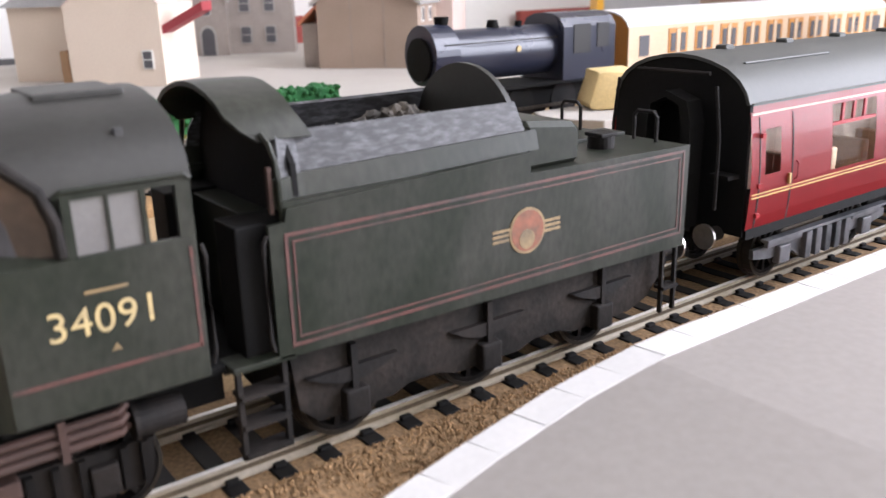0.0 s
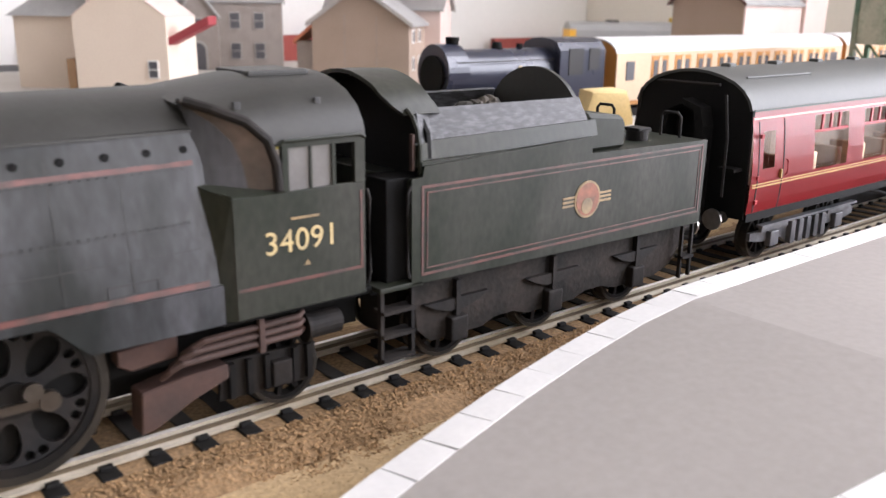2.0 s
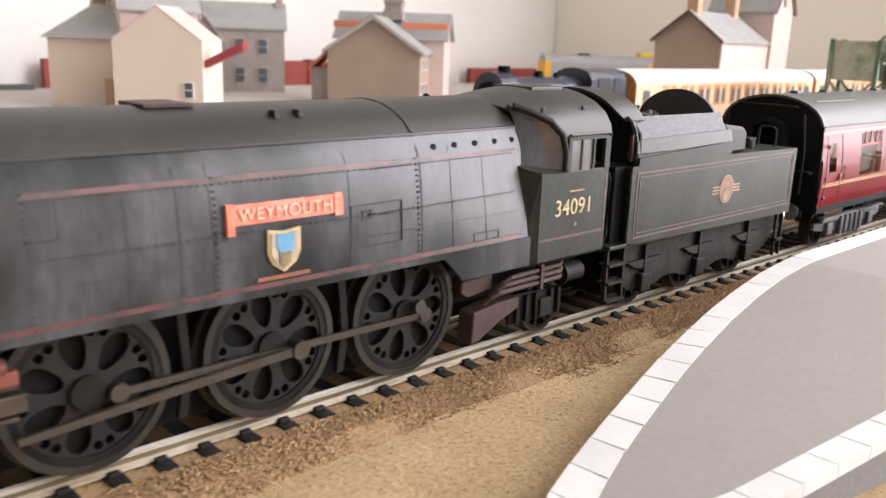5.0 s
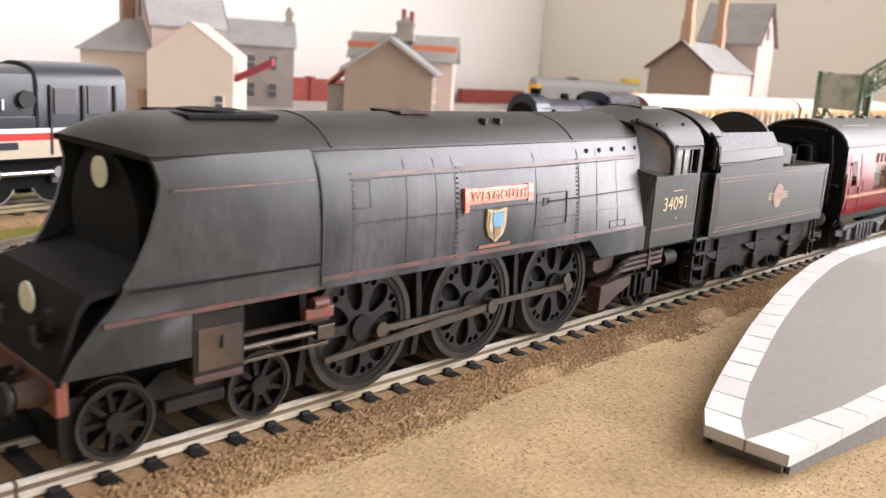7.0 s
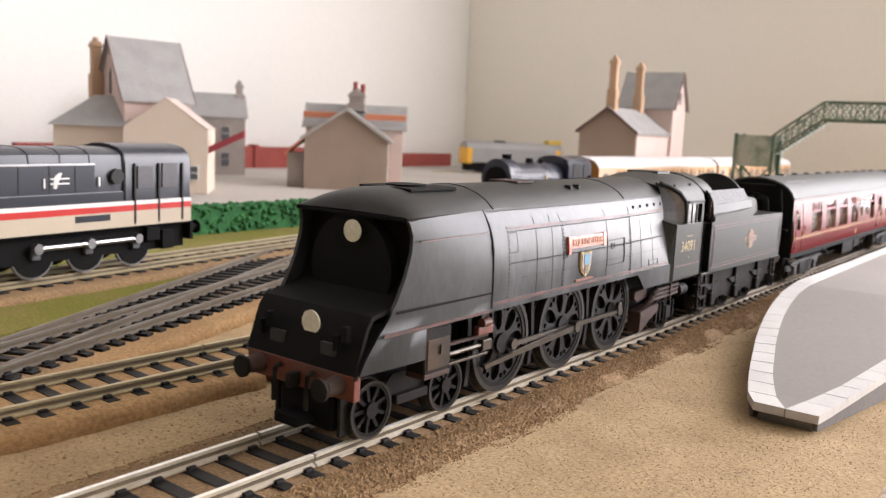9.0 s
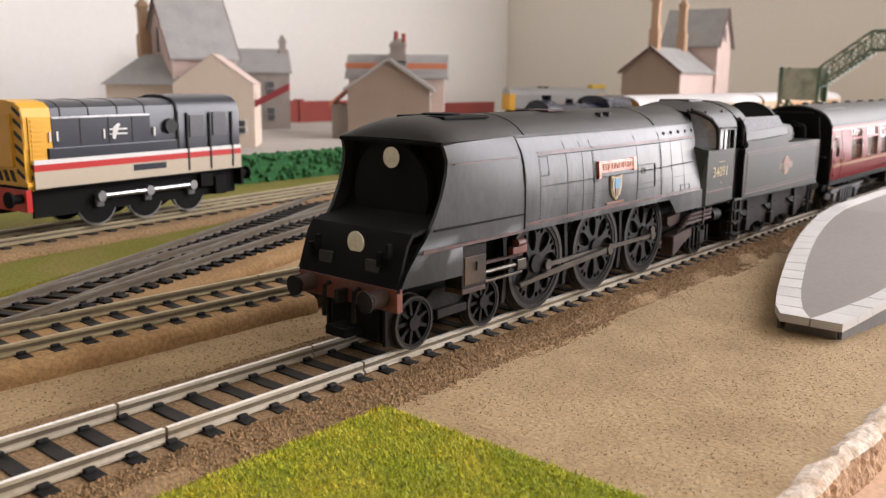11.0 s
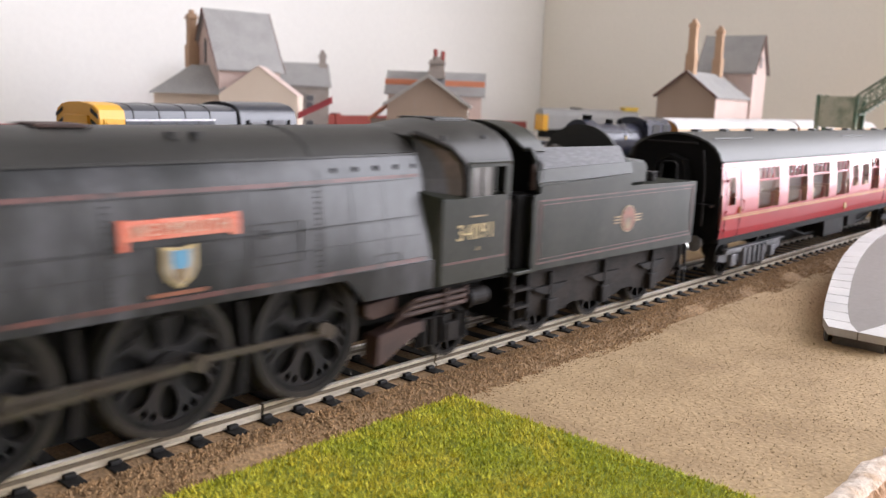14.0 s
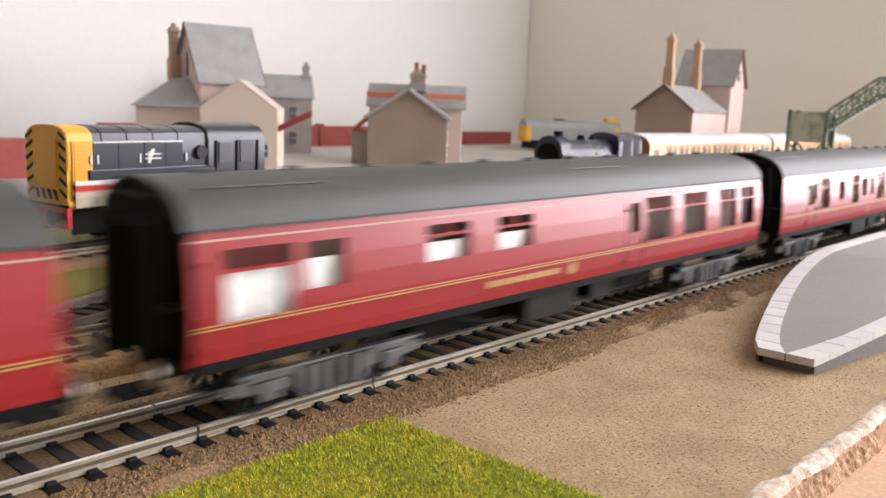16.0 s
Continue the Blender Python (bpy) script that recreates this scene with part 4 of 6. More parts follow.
        part("front_window", shell([[m, o] for m, o in zip(mid, outer)], 0.4), DARKPANE, lo, "dark brown slanted front cab window")
        rim = tube([tuple(Vector(p) + Vector((-0.3, sg * 0.1, 0))) for p in outer], 0.75, 8)
        tube(mid, 0.4, 8, bm=rim)
        tube([mid[0], outer[0]], 0.5, 8, bm=rim)
        part("front_window_frame", rim, FRAME, lo, "dark frame round the front cab window")
        lettering("cab_number", "34091", 4.9, GOLD, lo, at(146.0, sg * 17.82, 29.3, 90, 0, 0 if sg < 0 else 180), 0.06, 1.04)
        part("class_mark", box(144.2, 149.0, sg * 17.84 - 0.08, sg * 17.84 + 0.08, 32.6, 32.95), FADEGOLD, lo, "tiny illegible yellow lettering")
        part("triangle_mark", prism([(146.2, 25.3), (147.4, 25.3), (146.8, 26.2)], sg * 17.7, sg * 17.88), FADEGOLD, lo)
        part("lining", box(135.4, 156.6, sg * 17.82 - 0.06, sg * 17.82 + 0.06, 23.0, 23.5), REDLINE, lo)
        part("lining", box(156.4, 156.8, sg * 17.82 - 0.06, sg * 17.82 + 0.06, 23.0, 35.6), REDLINE, lo)
        part("cab_handrail", tube([(158.0, sg * 17.3, 20), (158.3, sg * 17.6, 22), (158.3, sg * 17.6, 34), (158.0, sg * 17.3, 35.5)], 0.3), FRAME, lo)
    ar = [(17.75, 43.6), (17.2, 46.0), (15.6, 48.4), (12.6, 50.5), (8.4, 52.0), (4.0, 52.8), (0, 53.0)]
    ar = ar + [(-y, z) for y, z in ar[-2::-1]]
    def front(z):
        return float(np.interp(z, (43.0, 44.5, 46.0, 47.2, 48.4, 49.4, 50.5, 52.0), (142.9, 141.8, 140.4, 138.8, 136.2, 133.8, 131.2, 130.4)))
    fine = [((a[0] + b[0]) / 2 if k else a[0], (a[1] + b[1]) / 2 if k else a[1]) for a, b in zip(ar, ar[1:]) for k in (0, 1)] + [ar[-1]]
    def dip(z, u):
        return 2.0 * max(0.0, 1 - u / 0.5) * min(max((z - 48.5) / 3.5, 0.0), 1.0)
    part("cab_roof", shell([[(front(z) + (157.6 - front(z)) * u, y, z - dip(z, u)) for y, z in fine] for u in (0, 0.12, 0.25, 0.38, 0.5, 0.75, 1)], 0.7), ROOF, lo, "sooty curved cab roof", True)
    for sg in (-1, 1):
        part("rain_strip", tube([(142.6, sg * 17.75, 43.7), (143.4, sg * 17.95, 44.3), (156.6, sg * 17.95, 44.3), (157.4, sg * 17.75, 43.7)], 0.3, 6), GREEN, lo)
    part("roof_ventilator", box(144.5, 155, -5.6, 5.6, 52.2, 53.25, 0.3), ROOF, lo)
    for x in (137.5, 150.5):
        part("roof_bolt", box(x, x + 1.1, -14.9, -14.3, 48.7, 49.9, 0.2), SEAM, lo)
    part("backhead", box(133.5, 136, -13.4, 13.4, 19, 48), BLACK, lo)
    part("cab_floor", box(134, 160, -15.5, 15.5, 17.5, 18.6), BLACK, lo)
    part("boiler_fittings", box(136, 138.5, -7, 7, 24, 42, 0.6), RUST, lo)
    part("drag_box", box(150, 163, -6, 6, 9, 16), BLACK, lo)
    return lo


def tender():
    te = empty("tender", "weathered dark green locomotive tender loaded with coal", "tender", m=at(0, 0, 0))
    CARRIED.append(te)
    part("tank", box(167.2, 248.4, -17.1, 17.1, 18.0, 35.5, 0.25), GREEN, te, "dark green lined tender tank")
    for sg in (-1, 1):
        part("tank_side", prism([(166.6, 18.0), (248.2, 16.8), (248.6, 35.5), (210.4, 36.1), (210.2, 39.4), (169.2, 37.9), (168.9, 36.2), (166.6, 36.0)], sg * 17.0, sg * 17.7), GREEN, te, "dark green tender side")
        part("side_shelf", prism([(169, sg * 17.2), (210.2, sg * 17.2), (210.2, sg * 14), (169, sg * 14)], 37.6, 38.6, "z"), GREEN, te)
        part("coal_plate", shell([[(168.4, sg * 16.4, 37.6), (168.4, sg * 15.9, 41.4)], [(173.0, sg * 16.0, 38.2), (173.0, sg * 15.2, 41.6)], [(213.6, sg * 16.0, 39.2), (213.6, sg * 15.2, 42.2)]], 0.7), GREEN, te)
        part("coal_rail", shell([[(169.4, sg * 15.9, 41.3), (169.8, sg * 15.2, 44.0), (170.6, sg * 13.4, 46.9)], [(173.0, sg * 14.9, 41.6), (173.2, sg * 14.0, 44.0), (173.6, sg * 12.4, 46.6)], [(211.6, sg * 14.9, 42.2), (211.6, sg * 13.8, 44.0), (211.6, sg * 12.4, 46.4)]], 0.7), GREYSTRIP, te, "worn bare grey coal plate")
        part("shield_edge", tube([(169.0, sg * 16.7, 36.4), (169.0, sg * 16.6, 41.2), (169.1, sg * 15.9, 43.6), (168.9, sg * 14.8, 45.6), (168.3, sg * 13.8, 46.9)], 0.4, 6), GREEN, te, "thin rim of the front shield")
        part("shield_side", shell([[(169.0, sg * 16.7, 36.2), (169.0, sg * 16.6, 41.4)], [(171.0, sg * 16.5, 36.2), (171.0, sg * 16.0, 41.4)]], 0.5), GREEN, te)
        part("rear_bulge", prism([(212.2, 35.4), (224.5, 35.4), (224.6, 40.6), (223.6, 42.2), (212.2, 43.4)], sg * 0.1, sg * 14.4, bevel=0.9), GREEN, te)
        # lining, emblem as plain shapes
        for d, w in ((0.0, 0.42), (1.1, 0.22)):
            x0, x1, z0, z1 = 168.6 + d, 247.2 - d, 19.3 + d, 34.7 - d
            for p0, p1, q0, q1 in ((x0, x1, z1 - w, z1), (x0, x1, z0, z0 + w), (x0, x0 + w, z0 + w, z1 - w), (x1 - w, x1, z0 + w, z1 - w)):
                part("lining", box(p0, p1, sg * 17.74 - 0.07, sg * 17.74 + 0.07, q0, q1), REDLINE, te, "faded red lining")
        for z in (26.2, 27.0, 27.8):
            part("emblem_bar", box(202.6, 216.6, sg * 17.76 - 0.06, sg * 17.76 + 0.06, z, z + 0.42), FADEGOLD, te, "plain gold bar of the emblem")
        part("emblem_disc", cyl((209.6, sg * 17.8, 27.2), 3.7, 0.14, "y", 28), FADEGOLD, te)
        part("emblem_centre", cyl((209.6, sg * 17.85, 27.2), 3.3, 0.16, "y", 28), FADED, te)
        part("emblem_centre", cyl((209.4, sg * 17.9, 25.9), 1.6, 0.16, "y", 18), FADEGOLD, te)
        # side frames with springs and axleboxes
        fr = [(169.5, 16.8), (247, 16.0), (247.5, 12.0), (243, 7.0), (238, 5.4), (224, 5.2), (219.5, 6.4), (214.5, 6.4), (211, 5.2), (198, 5.2), (194, 6.4), (189, 6.4), (186, 5.2), (173.5, 5.2), (170.5, 8.0)]
        part("side_frame", prism(fr, sg * 13.4, sg * 14.2), DUSTFRAME, te, "grimy black tender frame")
        for x in (179, 204, 230):
            part("axlebox", box(x - 2.0, x + 2.0, sg * 14.8 - 1.2, sg * 14.8 + 1.2, 4.6, 9.2, 0.4), FRAME, te)
            part("leaf_spring", prism([(x - 7.5, 12.6), (x + 7.5, 12.6), (x + 5, 11.3), (x + 2, 10.4), (x - 2, 10.4), (x - 5, 11.3)], sg * 14.2, sg * 15.2), FRAME, te)
            part("spring_hanger", box(x - 0.5, x + 0.5, sg * 14.8 - 0.6, sg * 14.8 + 0.6, 9, 16), FRAME, te)
            wheel(7.2, 2.4, 9, te, x, sg * 9.8)
        # front steps
        for x in (160.8, 167.2):
            part("step_post", box(x, x + 0.7, sg * 16.4 - 0.5, sg * 16.4 + 0.5, 4.8, 18.2), FRAME, te)
        for z in (5.2, 9.4, 13.6):
            part("step_tread", box(161, 167.6, sg * 16.0 - 1.6, sg * 16.0 + 1.6, z, z + 0.6), FRAME, te)
        part("step_top", box(160.2, 169, sg * 15.4 - 2.3, sg * 15.4 + 2.3, 17.6, 18.5, 0.2), GREEN, te)
        part("handrail", tube([(166.0, sg * 17.8, 19.4), (165.6, sg * 17.9, 21), (165.6, sg * 17.9, 33.8), (166.2, sg * 17.8, 35)], 0.3), FRAME, te)
        part("tank_hoop", tube([(249.0 - 3, sg * 9.5 - 2.6, 35.4), (246, sg * 9.5 - 2.6, 40.0), (246, sg * 9.5 - 1.8, 40.9), (246, sg * 9.5 + 1.8, 40.9), (246, sg * 9.5 + 2.6, 40.0), (246, sg * 9.5 + 2.6, 35.4)], 0.35), FRAME, te)
        part("rear_ladder", box(244.6, 245.2, sg * 15.8 - 0.4, sg * 15.8 + 0.4, 3.8, 16), FRAME, te)
        part("rear_ladder", box(248.2, 248.8, sg * 15.8 - 0.4, sg * 15.8 + 0.4, 3.8, 16), FRAME, te)
        part("step_tread", box(244.6, 248.8, sg * 15.6 - 1.2, sg * 15.6 + 1.2, 8.4, 9.0), FRAME, te)
        bf = part("buffer", cyl((250.5, sg * 11.4, 14.2), 1.6, 4.0, "x", 18), FRAME, te)
        part("buffer_head", cyl((253.6, sg * 11.4, 14.2), 2.8, 0.6, "x", 24), STEEL, bf)
    # arched front shield towards the cab
    ar = [(13.9, 46.0), (13.4, 47.4), (12.0, 49.2), (9.6, 50.7), (6.4, 51.8), (3.2, 52.5), (0, 52.7)]
    ar = ar + [(-y, z) for y, z in ar[-2::-1]]
    part("front_hood", shell([[(164.6 + max(0, 48.5 - z) * 1.3, y, z) for y, z in ar], [(169.4, y, z) for y, z in ar], [(174.2 + max(0, 49 - z) * 0.5, y * 0.985, z - 0.2) for y, z in ar]], 0.7), GREEN, te, "curved front hood of the tender", True)
    part("front_bulkhead", prism([(y * 0.96, z - 0.3) for y, z in ar] + [(-15.6, 43), (-16.2, 36), (-16.2, 18), (16.2, 18), (16.2, 36), (15.6, 43)], 171.2, 172.0, "x"), BLACK, te)
    part("footplate", box(160, 168, -15, 15, 16.8, 17.6), BLACK, te)
    part("tool_locker", box(163, 171, -15.5, -9, 18, 36, 0.3), BLACK, te)
    part("tool_locker", box(163, 171, 9, 15.5, 18, 36, 0.3), BLACK, te)
    part("brown_panel", box(167.8, 168.3, -16.2, -15.4, 37, 43), RUST, te)
    # rear arched bulkhead and coal
    arc = [(13.2 * math.cos(a), 40.0 + 11.6 * math.sin(a)) for a in np.linspace(0, math.pi, 25)]
    part("coal_bulkhead", prism(arc, 211.2, 212.2, "x"), ROOF, te, "dark arched coal bulkhead")
    bm = bmesh.new()
    rng = random.Random(5)
    for _ in range(330):
        x, y = rng.uniform(175, 210), rng.uniform(-11.8, 11.8)
        z = 40.2 + 4.2 * math.exp(-((x - 199) / 9) ** 2 - (y / 9) ** 2) + rng.uniform(-0.5, 0.5)
        bmesh.ops.create_icosphere(bm, subdivisions=1, radius=rng.uniform(0.8, 1.9), matrix=Matrix.Translation((x, y, z)) @ Euler((rng.random() * 6, rng.random() * 6, 0)).to_matrix().to_4x4() @ Matrix.Diagonal((1.2, 0.9, 0.7, 1)))
    tagged(part("coal", bm, COAL, te, "heap of dusty coal"), kind="stuff")
    part("coal_floor", box(172, 211, -13.5, 13.5, 35.6, 39.8), BLACK, te)
    part("filler", cyl((235.5, -8.5, 36.6), 2.4, 2.2, "z", 20), FRAME, te)
    part("filler_lid", box(233.4, 237.6, -10.6, -6.4, 37.6, 38.3, 0.25), FRAME, te)
    part("tank_dome", cyl((231, 4, 37), 3.4, 2.6, "z", 24), GREEN, te)
    part("drag_box", box(172, 247, -6, 6, 8, 17), BLACK, te)
    # added black block that keeps the space below the tender dark
    part("gap_shade_block", box(173, 243, -7.8, 7.8, 2.3, 8.6, 0.5), BLACK, te)
    part("rear_coupling", box(248, 262, -3.4, 3.4, 6.4, 8.4, 0.3), FRAME, te)
    part("vacuum_pipe", tube([(248.8, -4, 16), (251.5, -4, 15), (251.8, -4.3, 10)], 0.6), FRAME, te)
    part("tank_ridge", box(224, 248, -3, 3, 35.4, 36.2, 0.2), GREEN, te)


DUSTFRAME = material("dusty_brown_frame", (0.009, 0.008, 0.007), 0.75, spec=0.2, spread=0.3, second=(0.038, 0.03, 0.025), amount=0.9, patch=70, bump=0.4)
REDBROWN = material("red_brown_linkage", (0.16, 0.045, 0.03), 0.5, second=(0.07, 0.035, 0.025), amount=0.7, patch=160)
material_cyl = material("rusty_cover", (0.06, 0.038, 0.022), 0.6, second=(0.024, 0.02, 0.016), amount=0.8, patch=100, spec=0.25)
DUSTPANE = material("dusty_pane", (0.12, 0.115, 0.113), 0.14, spread=0.05, second=(0.17, 0.165, 0.16), amount=0.5, patch=90, spec=0.8)
DARKPANE = material("dark_pane", (0.045, 0.034, 0.026), 0.35, spec=0.4, second=(0.14, 0.10, 0.075), amount=0.7, patch=90)
locomotive()
tender()

# ---- coaches ----
PANE = glass("coach_glass")
SEAT = material("tan_seating", (0.45, 0.30, 0.19), 0.7)
BLIND = material("pale_window_back", (0.80, 0.78, 0.76), 0.5, spread=0.03)
INSIDE = material("cream_interior", (0.50, 0.39, 0.31), 0.6)
GOLDLINE = material("gold_line", (0.46, 0.28, 0.09), 0.45, second=(0.36, 0.2, 0.06), amount=0.5, patch=200)
TOPLINE = material("pale_line", (0.52, 0.38, 0.31), 0.45)


def panel(length, z0, z1, holes, yf, thick, bm=None):
    """A coach side along x with window openings cut through; yf gives the half width at a height."""
    bm = bm or bmesh.new()
    xs = sorted({0.0, length, *[h[0] for h in holes], *[h[1] for h in holes]})
    zs = sorted({z0, z1, 18.0, 28.0, 33.0, *[h[2] for h in holes], *[h[3] for h in holes]})
    grid = {(x, z): bm.verts.new((x, yf(z), z)) for x in xs for z in zs}
    for xa, xb in zip(xs, xs[1:]):
        for za, zb in zip(zs, zs[1:]):
            cx, cz = (xa + xb) / 2, (za + zb) / 2
            if not any(h[0] < cx < h[1] and h[2] < cz < h[3] for h in holes):
                bm.faces.new((grid[xa, za], grid[xb, za], grid[xb, zb], grid[xa, zb]))
    for v in [v for v in bm.verts if not v.link_faces]:
        bm.verts.remove(v)
    bmesh.ops.solidify(bm, geom=bm.faces[:], thickness=thick)
    return bm


def coach(x_start, wins, doors, label, interior, emblem):
    """wins: (x0, x1, z0, z1, split) with split a row of small ventilators on top."""
    L = 257.0
    co = empty("railway_coach", label, "coach", "maroon coaches", at(x_start, 0, 0))
    CARRIED.append(co)
    def yf(z):
        return -float(np.interp(z, (15, 19, 24, 29, 34, 38, 40.5), (17.4, 17.9, 18.1, 17.95, 17.5, 16.9, 16.5)))
    for sg in (-1, 1):
        bm = panel(L, 15.6, 40.4, [w[:4] for w in wins], yf, 0.7)
        if sg > 0:
            bmesh.ops.scale(bm, vec=(1, -1, 1), verts=bm.verts)
        part("side_panel", bm, MAROON, co, "glossy maroon coach side")
        part("gold_line", box(0.5, L - 0.5, sg * 18.12 - 0.1, sg * 18.12 + 0.1, 22.0, 22.3), GOLDLINE, co)
        part("gold_line", box(0.5, L - 0.5, sg * 18.12 - 0.1, sg * 18.12 + 0.1, 22.7, 22.95), GOLDLINE, co)
        part("upper_line", box(0.5, L - 0.5, sg * 16.85 - 0.12, sg * 16.85 + 0.12, 38.3, 38.7), TOPLINE, co)
        part("solebar", box(0.5, L - 0.5, sg * 17.0 - 0.5, sg * 17.0 + 0.5, 13.6, 15.7), BLACK, co)
        part("gutter", box(0.2, L - 0.2, sg * 16.7 - 0.4, sg * 16.7 + 0.4, 40.2, 40.7), COACHROOF, co)
        for w in wins:
            x0, x1, z0, z1, split = w
            part("pane", box(x0, x1, sg * 16.3 - 0.06, sg * 16.3 + 0.06, z0, z1), PANE, co).visible_shadow = False
            if split:
                zt = z1 - (z1 - z0) * 0.30
                part("window_bar", box(x0, x1, sg * 17.1 - 0.3, sg * 17.1 + 0.3, zt - 0.35, zt + 0.35), MAROON, co)
                for k in range(1, split):
                    xc = x0 + (x1 - x0) * k / split
                    part("window_bar", box(xc - 0.45, xc + 0.45, sg * 16.9 - 0.25, sg * 16.9 + 0.25, zt, z1), MAROON, co)
        for x in doors:
            bm = bmesh.new()
            for a, b in ((x, x + 0.3), (x + 11.2, x + 11.5)):
                loft([[(a, sg * (-yf(z) + d), z) for a, d in ((a, 0.1), (b, 0.1), (b, -0.2), (a, -0.2))] for z in (15.8, 20, 24, 29, 34, 37.8)], bm)
            part("door_edge", bm, SEAM, co)
            part("door_handle", box(x + 9.8, x + 10.4, sg * 18.4 - 0.3, sg * 18.4 + 0.3, 23.4, 25.6, 0.1), GOLDLINE, co)
            part("grab_rail", tube([(x + 12.6, sg * 18.1, 24), (x + 12.6, sg * 18.6, 24.4), (x + 12.6, sg * 18.6, 27.4), (x + 12.6, sg * 18.1, 27.8)], 0.2, 6), MAROON, co)
            for z in (18, 24, 34):
                part("hinge", box(x - 0.5, x + 0.6, sg * 18.2 - 0.3, sg * 18.2 + 0.3, z, z + 0.9), MAROON, co)
        if emblem == "round":
            part("emblem", cyl((120.5, sg * 18.15, 18.6), 1.5, 0.2, "y", 20), GOLDLINE, co, "small round gold emblem")
        elif emblem == "bars":
            for k in range(7):
                part("lettering_bar", box(84 + k * 4.6, 87.6 + k * 4.6, sg * 18.16 - 0.06, sg * 18.16 + 0.06, 19.2, 20.8), GOLDLINE, co, "illegible gold lettering")
            part("emblem", cyl((122, sg * 18.15, 20), 1.8, 0.2, "y", 20), GOLDLINE, co)
        # bogies
        for c in (36.5, 220.5):
            bm = prism([(c - 27, 8.6), (c + 27, 8.6), (c + 27, 6.6), (c + 21, 5.6), (c + 12, 5.6), (c + 9, 3.6), (c - 9, 3.6), (c - 12, 5.6), (c - 21, 5.6), (c - 27, 6.6)], sg * 12.8, sg * 13.8)
            part("bogie_frame", bm, UNDER, co, "light grey dusty bogie frame")
            for x in (c - 17, c + 17):
                part("axlebox", box(x - 2, x + 2, sg * 14.2 - 0.9, sg * 14.2 + 0.9, 4.2, 8.2, 0.3), UNDER, co)
                part("bogie_spring", box(x - 6.5, x + 6.5, sg * 14.4 - 0.5, sg * 14.4 + 0.5, 8.6, 9.8, 0.2), UNDER, co)
                wheel(6.2, 2.2, 10, co, x, sg * 9.4)
            for x in (c - 8, c - 4, c, c + 4, c + 8):
                part("bogie_bolster", box(x - 1.1, x + 1.1, sg * 14.4 - 0.8, sg * 14.4 + 0.8, 3.4, 9.6, 0.2), UNDER, co)
            part("footboard", box(c - 25, c + 25, sg * 15.0 - 0.9, sg * 15.0 + 0.9, 10.2, 10.8), UNDER, co)
        part("truss_rod", tube([(70, sg * 12, 13), (92, sg * 12, 8.0), (165, sg * 12, 8.0), (187, sg * 12, 13)], 0.6, 6), BLACK, co)
        part("battery_box", box(104, 128, sg * 12 - 4, sg * 12 + 4, 6.4, 13.4, 0.3), FRAME, co)
        part("equipment_box", box(140, 152, sg * 11 - 3, sg * 11 + 3, 7.4, 13.4, 0.3), FRAME, co)
        for e in (-2.0, L + 2.0):
            bf = part("buffer", cyl((e, sg * 11.4, 14.0), 1.5, 4.4, "x", 16), FRAME, co)
            part("buffer_head", cyl((e + (-2.4 if e < 0 else 2.4), sg * 11.4, 14.0), 2.6, 0.6, "x", 20), STEEL, bf)
    arc = [(16.9, 40.5), (16.0, 42.8), (14.2, 45.0), (11.4, 46.9), (7.8, 48.2), (4.0, 49.0), (0, 49.3)]
    arc = arc + [(-y, z) for y, z in arc[-2::-1]]
    part("roof", shell([[(x, y, z) for y, z in arc] for x in (-0.6, 60, 128, 200, L + 0.6)], 0.7), COACHROOF, co, "grey curved coach roof", True)
    for x in np.arange(14, 250, 22):
        part("roof_vent", prism([(x - 1.6, -1.4), (x + 1.6, -1.4), (x + 1.6, 1.4), (x - 1.6, 1.4)], 48.6, 50.1, "z", bevel=0.3), COACHROOF, co)
    for x in (6, 130):
        part("roof_pipe", tube([(x, -10.5, 47.4), (x + 30, -10.5, 47.4)], 0.3, 6), COACHROOF, co)
    # black ends with gangway
    for x0, x1, out in ((-0.2, 0.7, -1), (L - 0.7, L + 0.2, 1)):
        part("end_wall", prism([(y * 0.99, z) for y, z in arc] + [(-17.0, 14.2), (17.0, 14.2)], x0, x1, "x"), BLACK, co, "matt black coach end")
        xa, xb = (x0 - 4.5, x0) if out < 0 else (x1, x1 + 4.5)
        gw = [(6.2, 14.5), (6.6, 36), (5.4, 40.5), (0, 42.3), (-5.4, 40.5), (-6.6, 36), (-6.2, 14.5)]
        inner = [(y * 0.66, 16 + (z - 14.5) * 0.9) for y, z in gw]
        rows = [[(xb if out < 0 else xa, y, z) for y, z in gw], [(xa if out < 0 else xb, y, z) for y, z in gw], [(xa if out < 0 else xb, y, z) for y, z in inner], [(xb if out < 0 else xa, y, z) for y, z in inner]]
        part("gangway", shell(rows, 0.3), BLACK, co, "black gangway bellows")
        for y in (-13.5, 13.5):
            part("end_handrail", tube([(xa if out < 0 else xb, y, 20), (xa if out < 0 else xb, y, 34), (xa if out < 0 else xb, y * 0.9, 44)], 0.35, 6), FRAME, co)
        part("end_rail", tube([(xa + 2, -9, 46.0), (xa + 2, 9, 46.0)], 0.4, 6), FRAME, co)
        part("end_step", box(xa + 1, xb, -15.5, -11, 26, 26.8), BLACK, co)
        part("coupling", box(xa - 3, xb + 3, -2.8, 2.8, 6.6, 8.2, 0.3), FRAME, co)
    part("floor_pan", box(1, L - 1, -16.6, 16.6, 13.8, 15.4), BLACK, co)
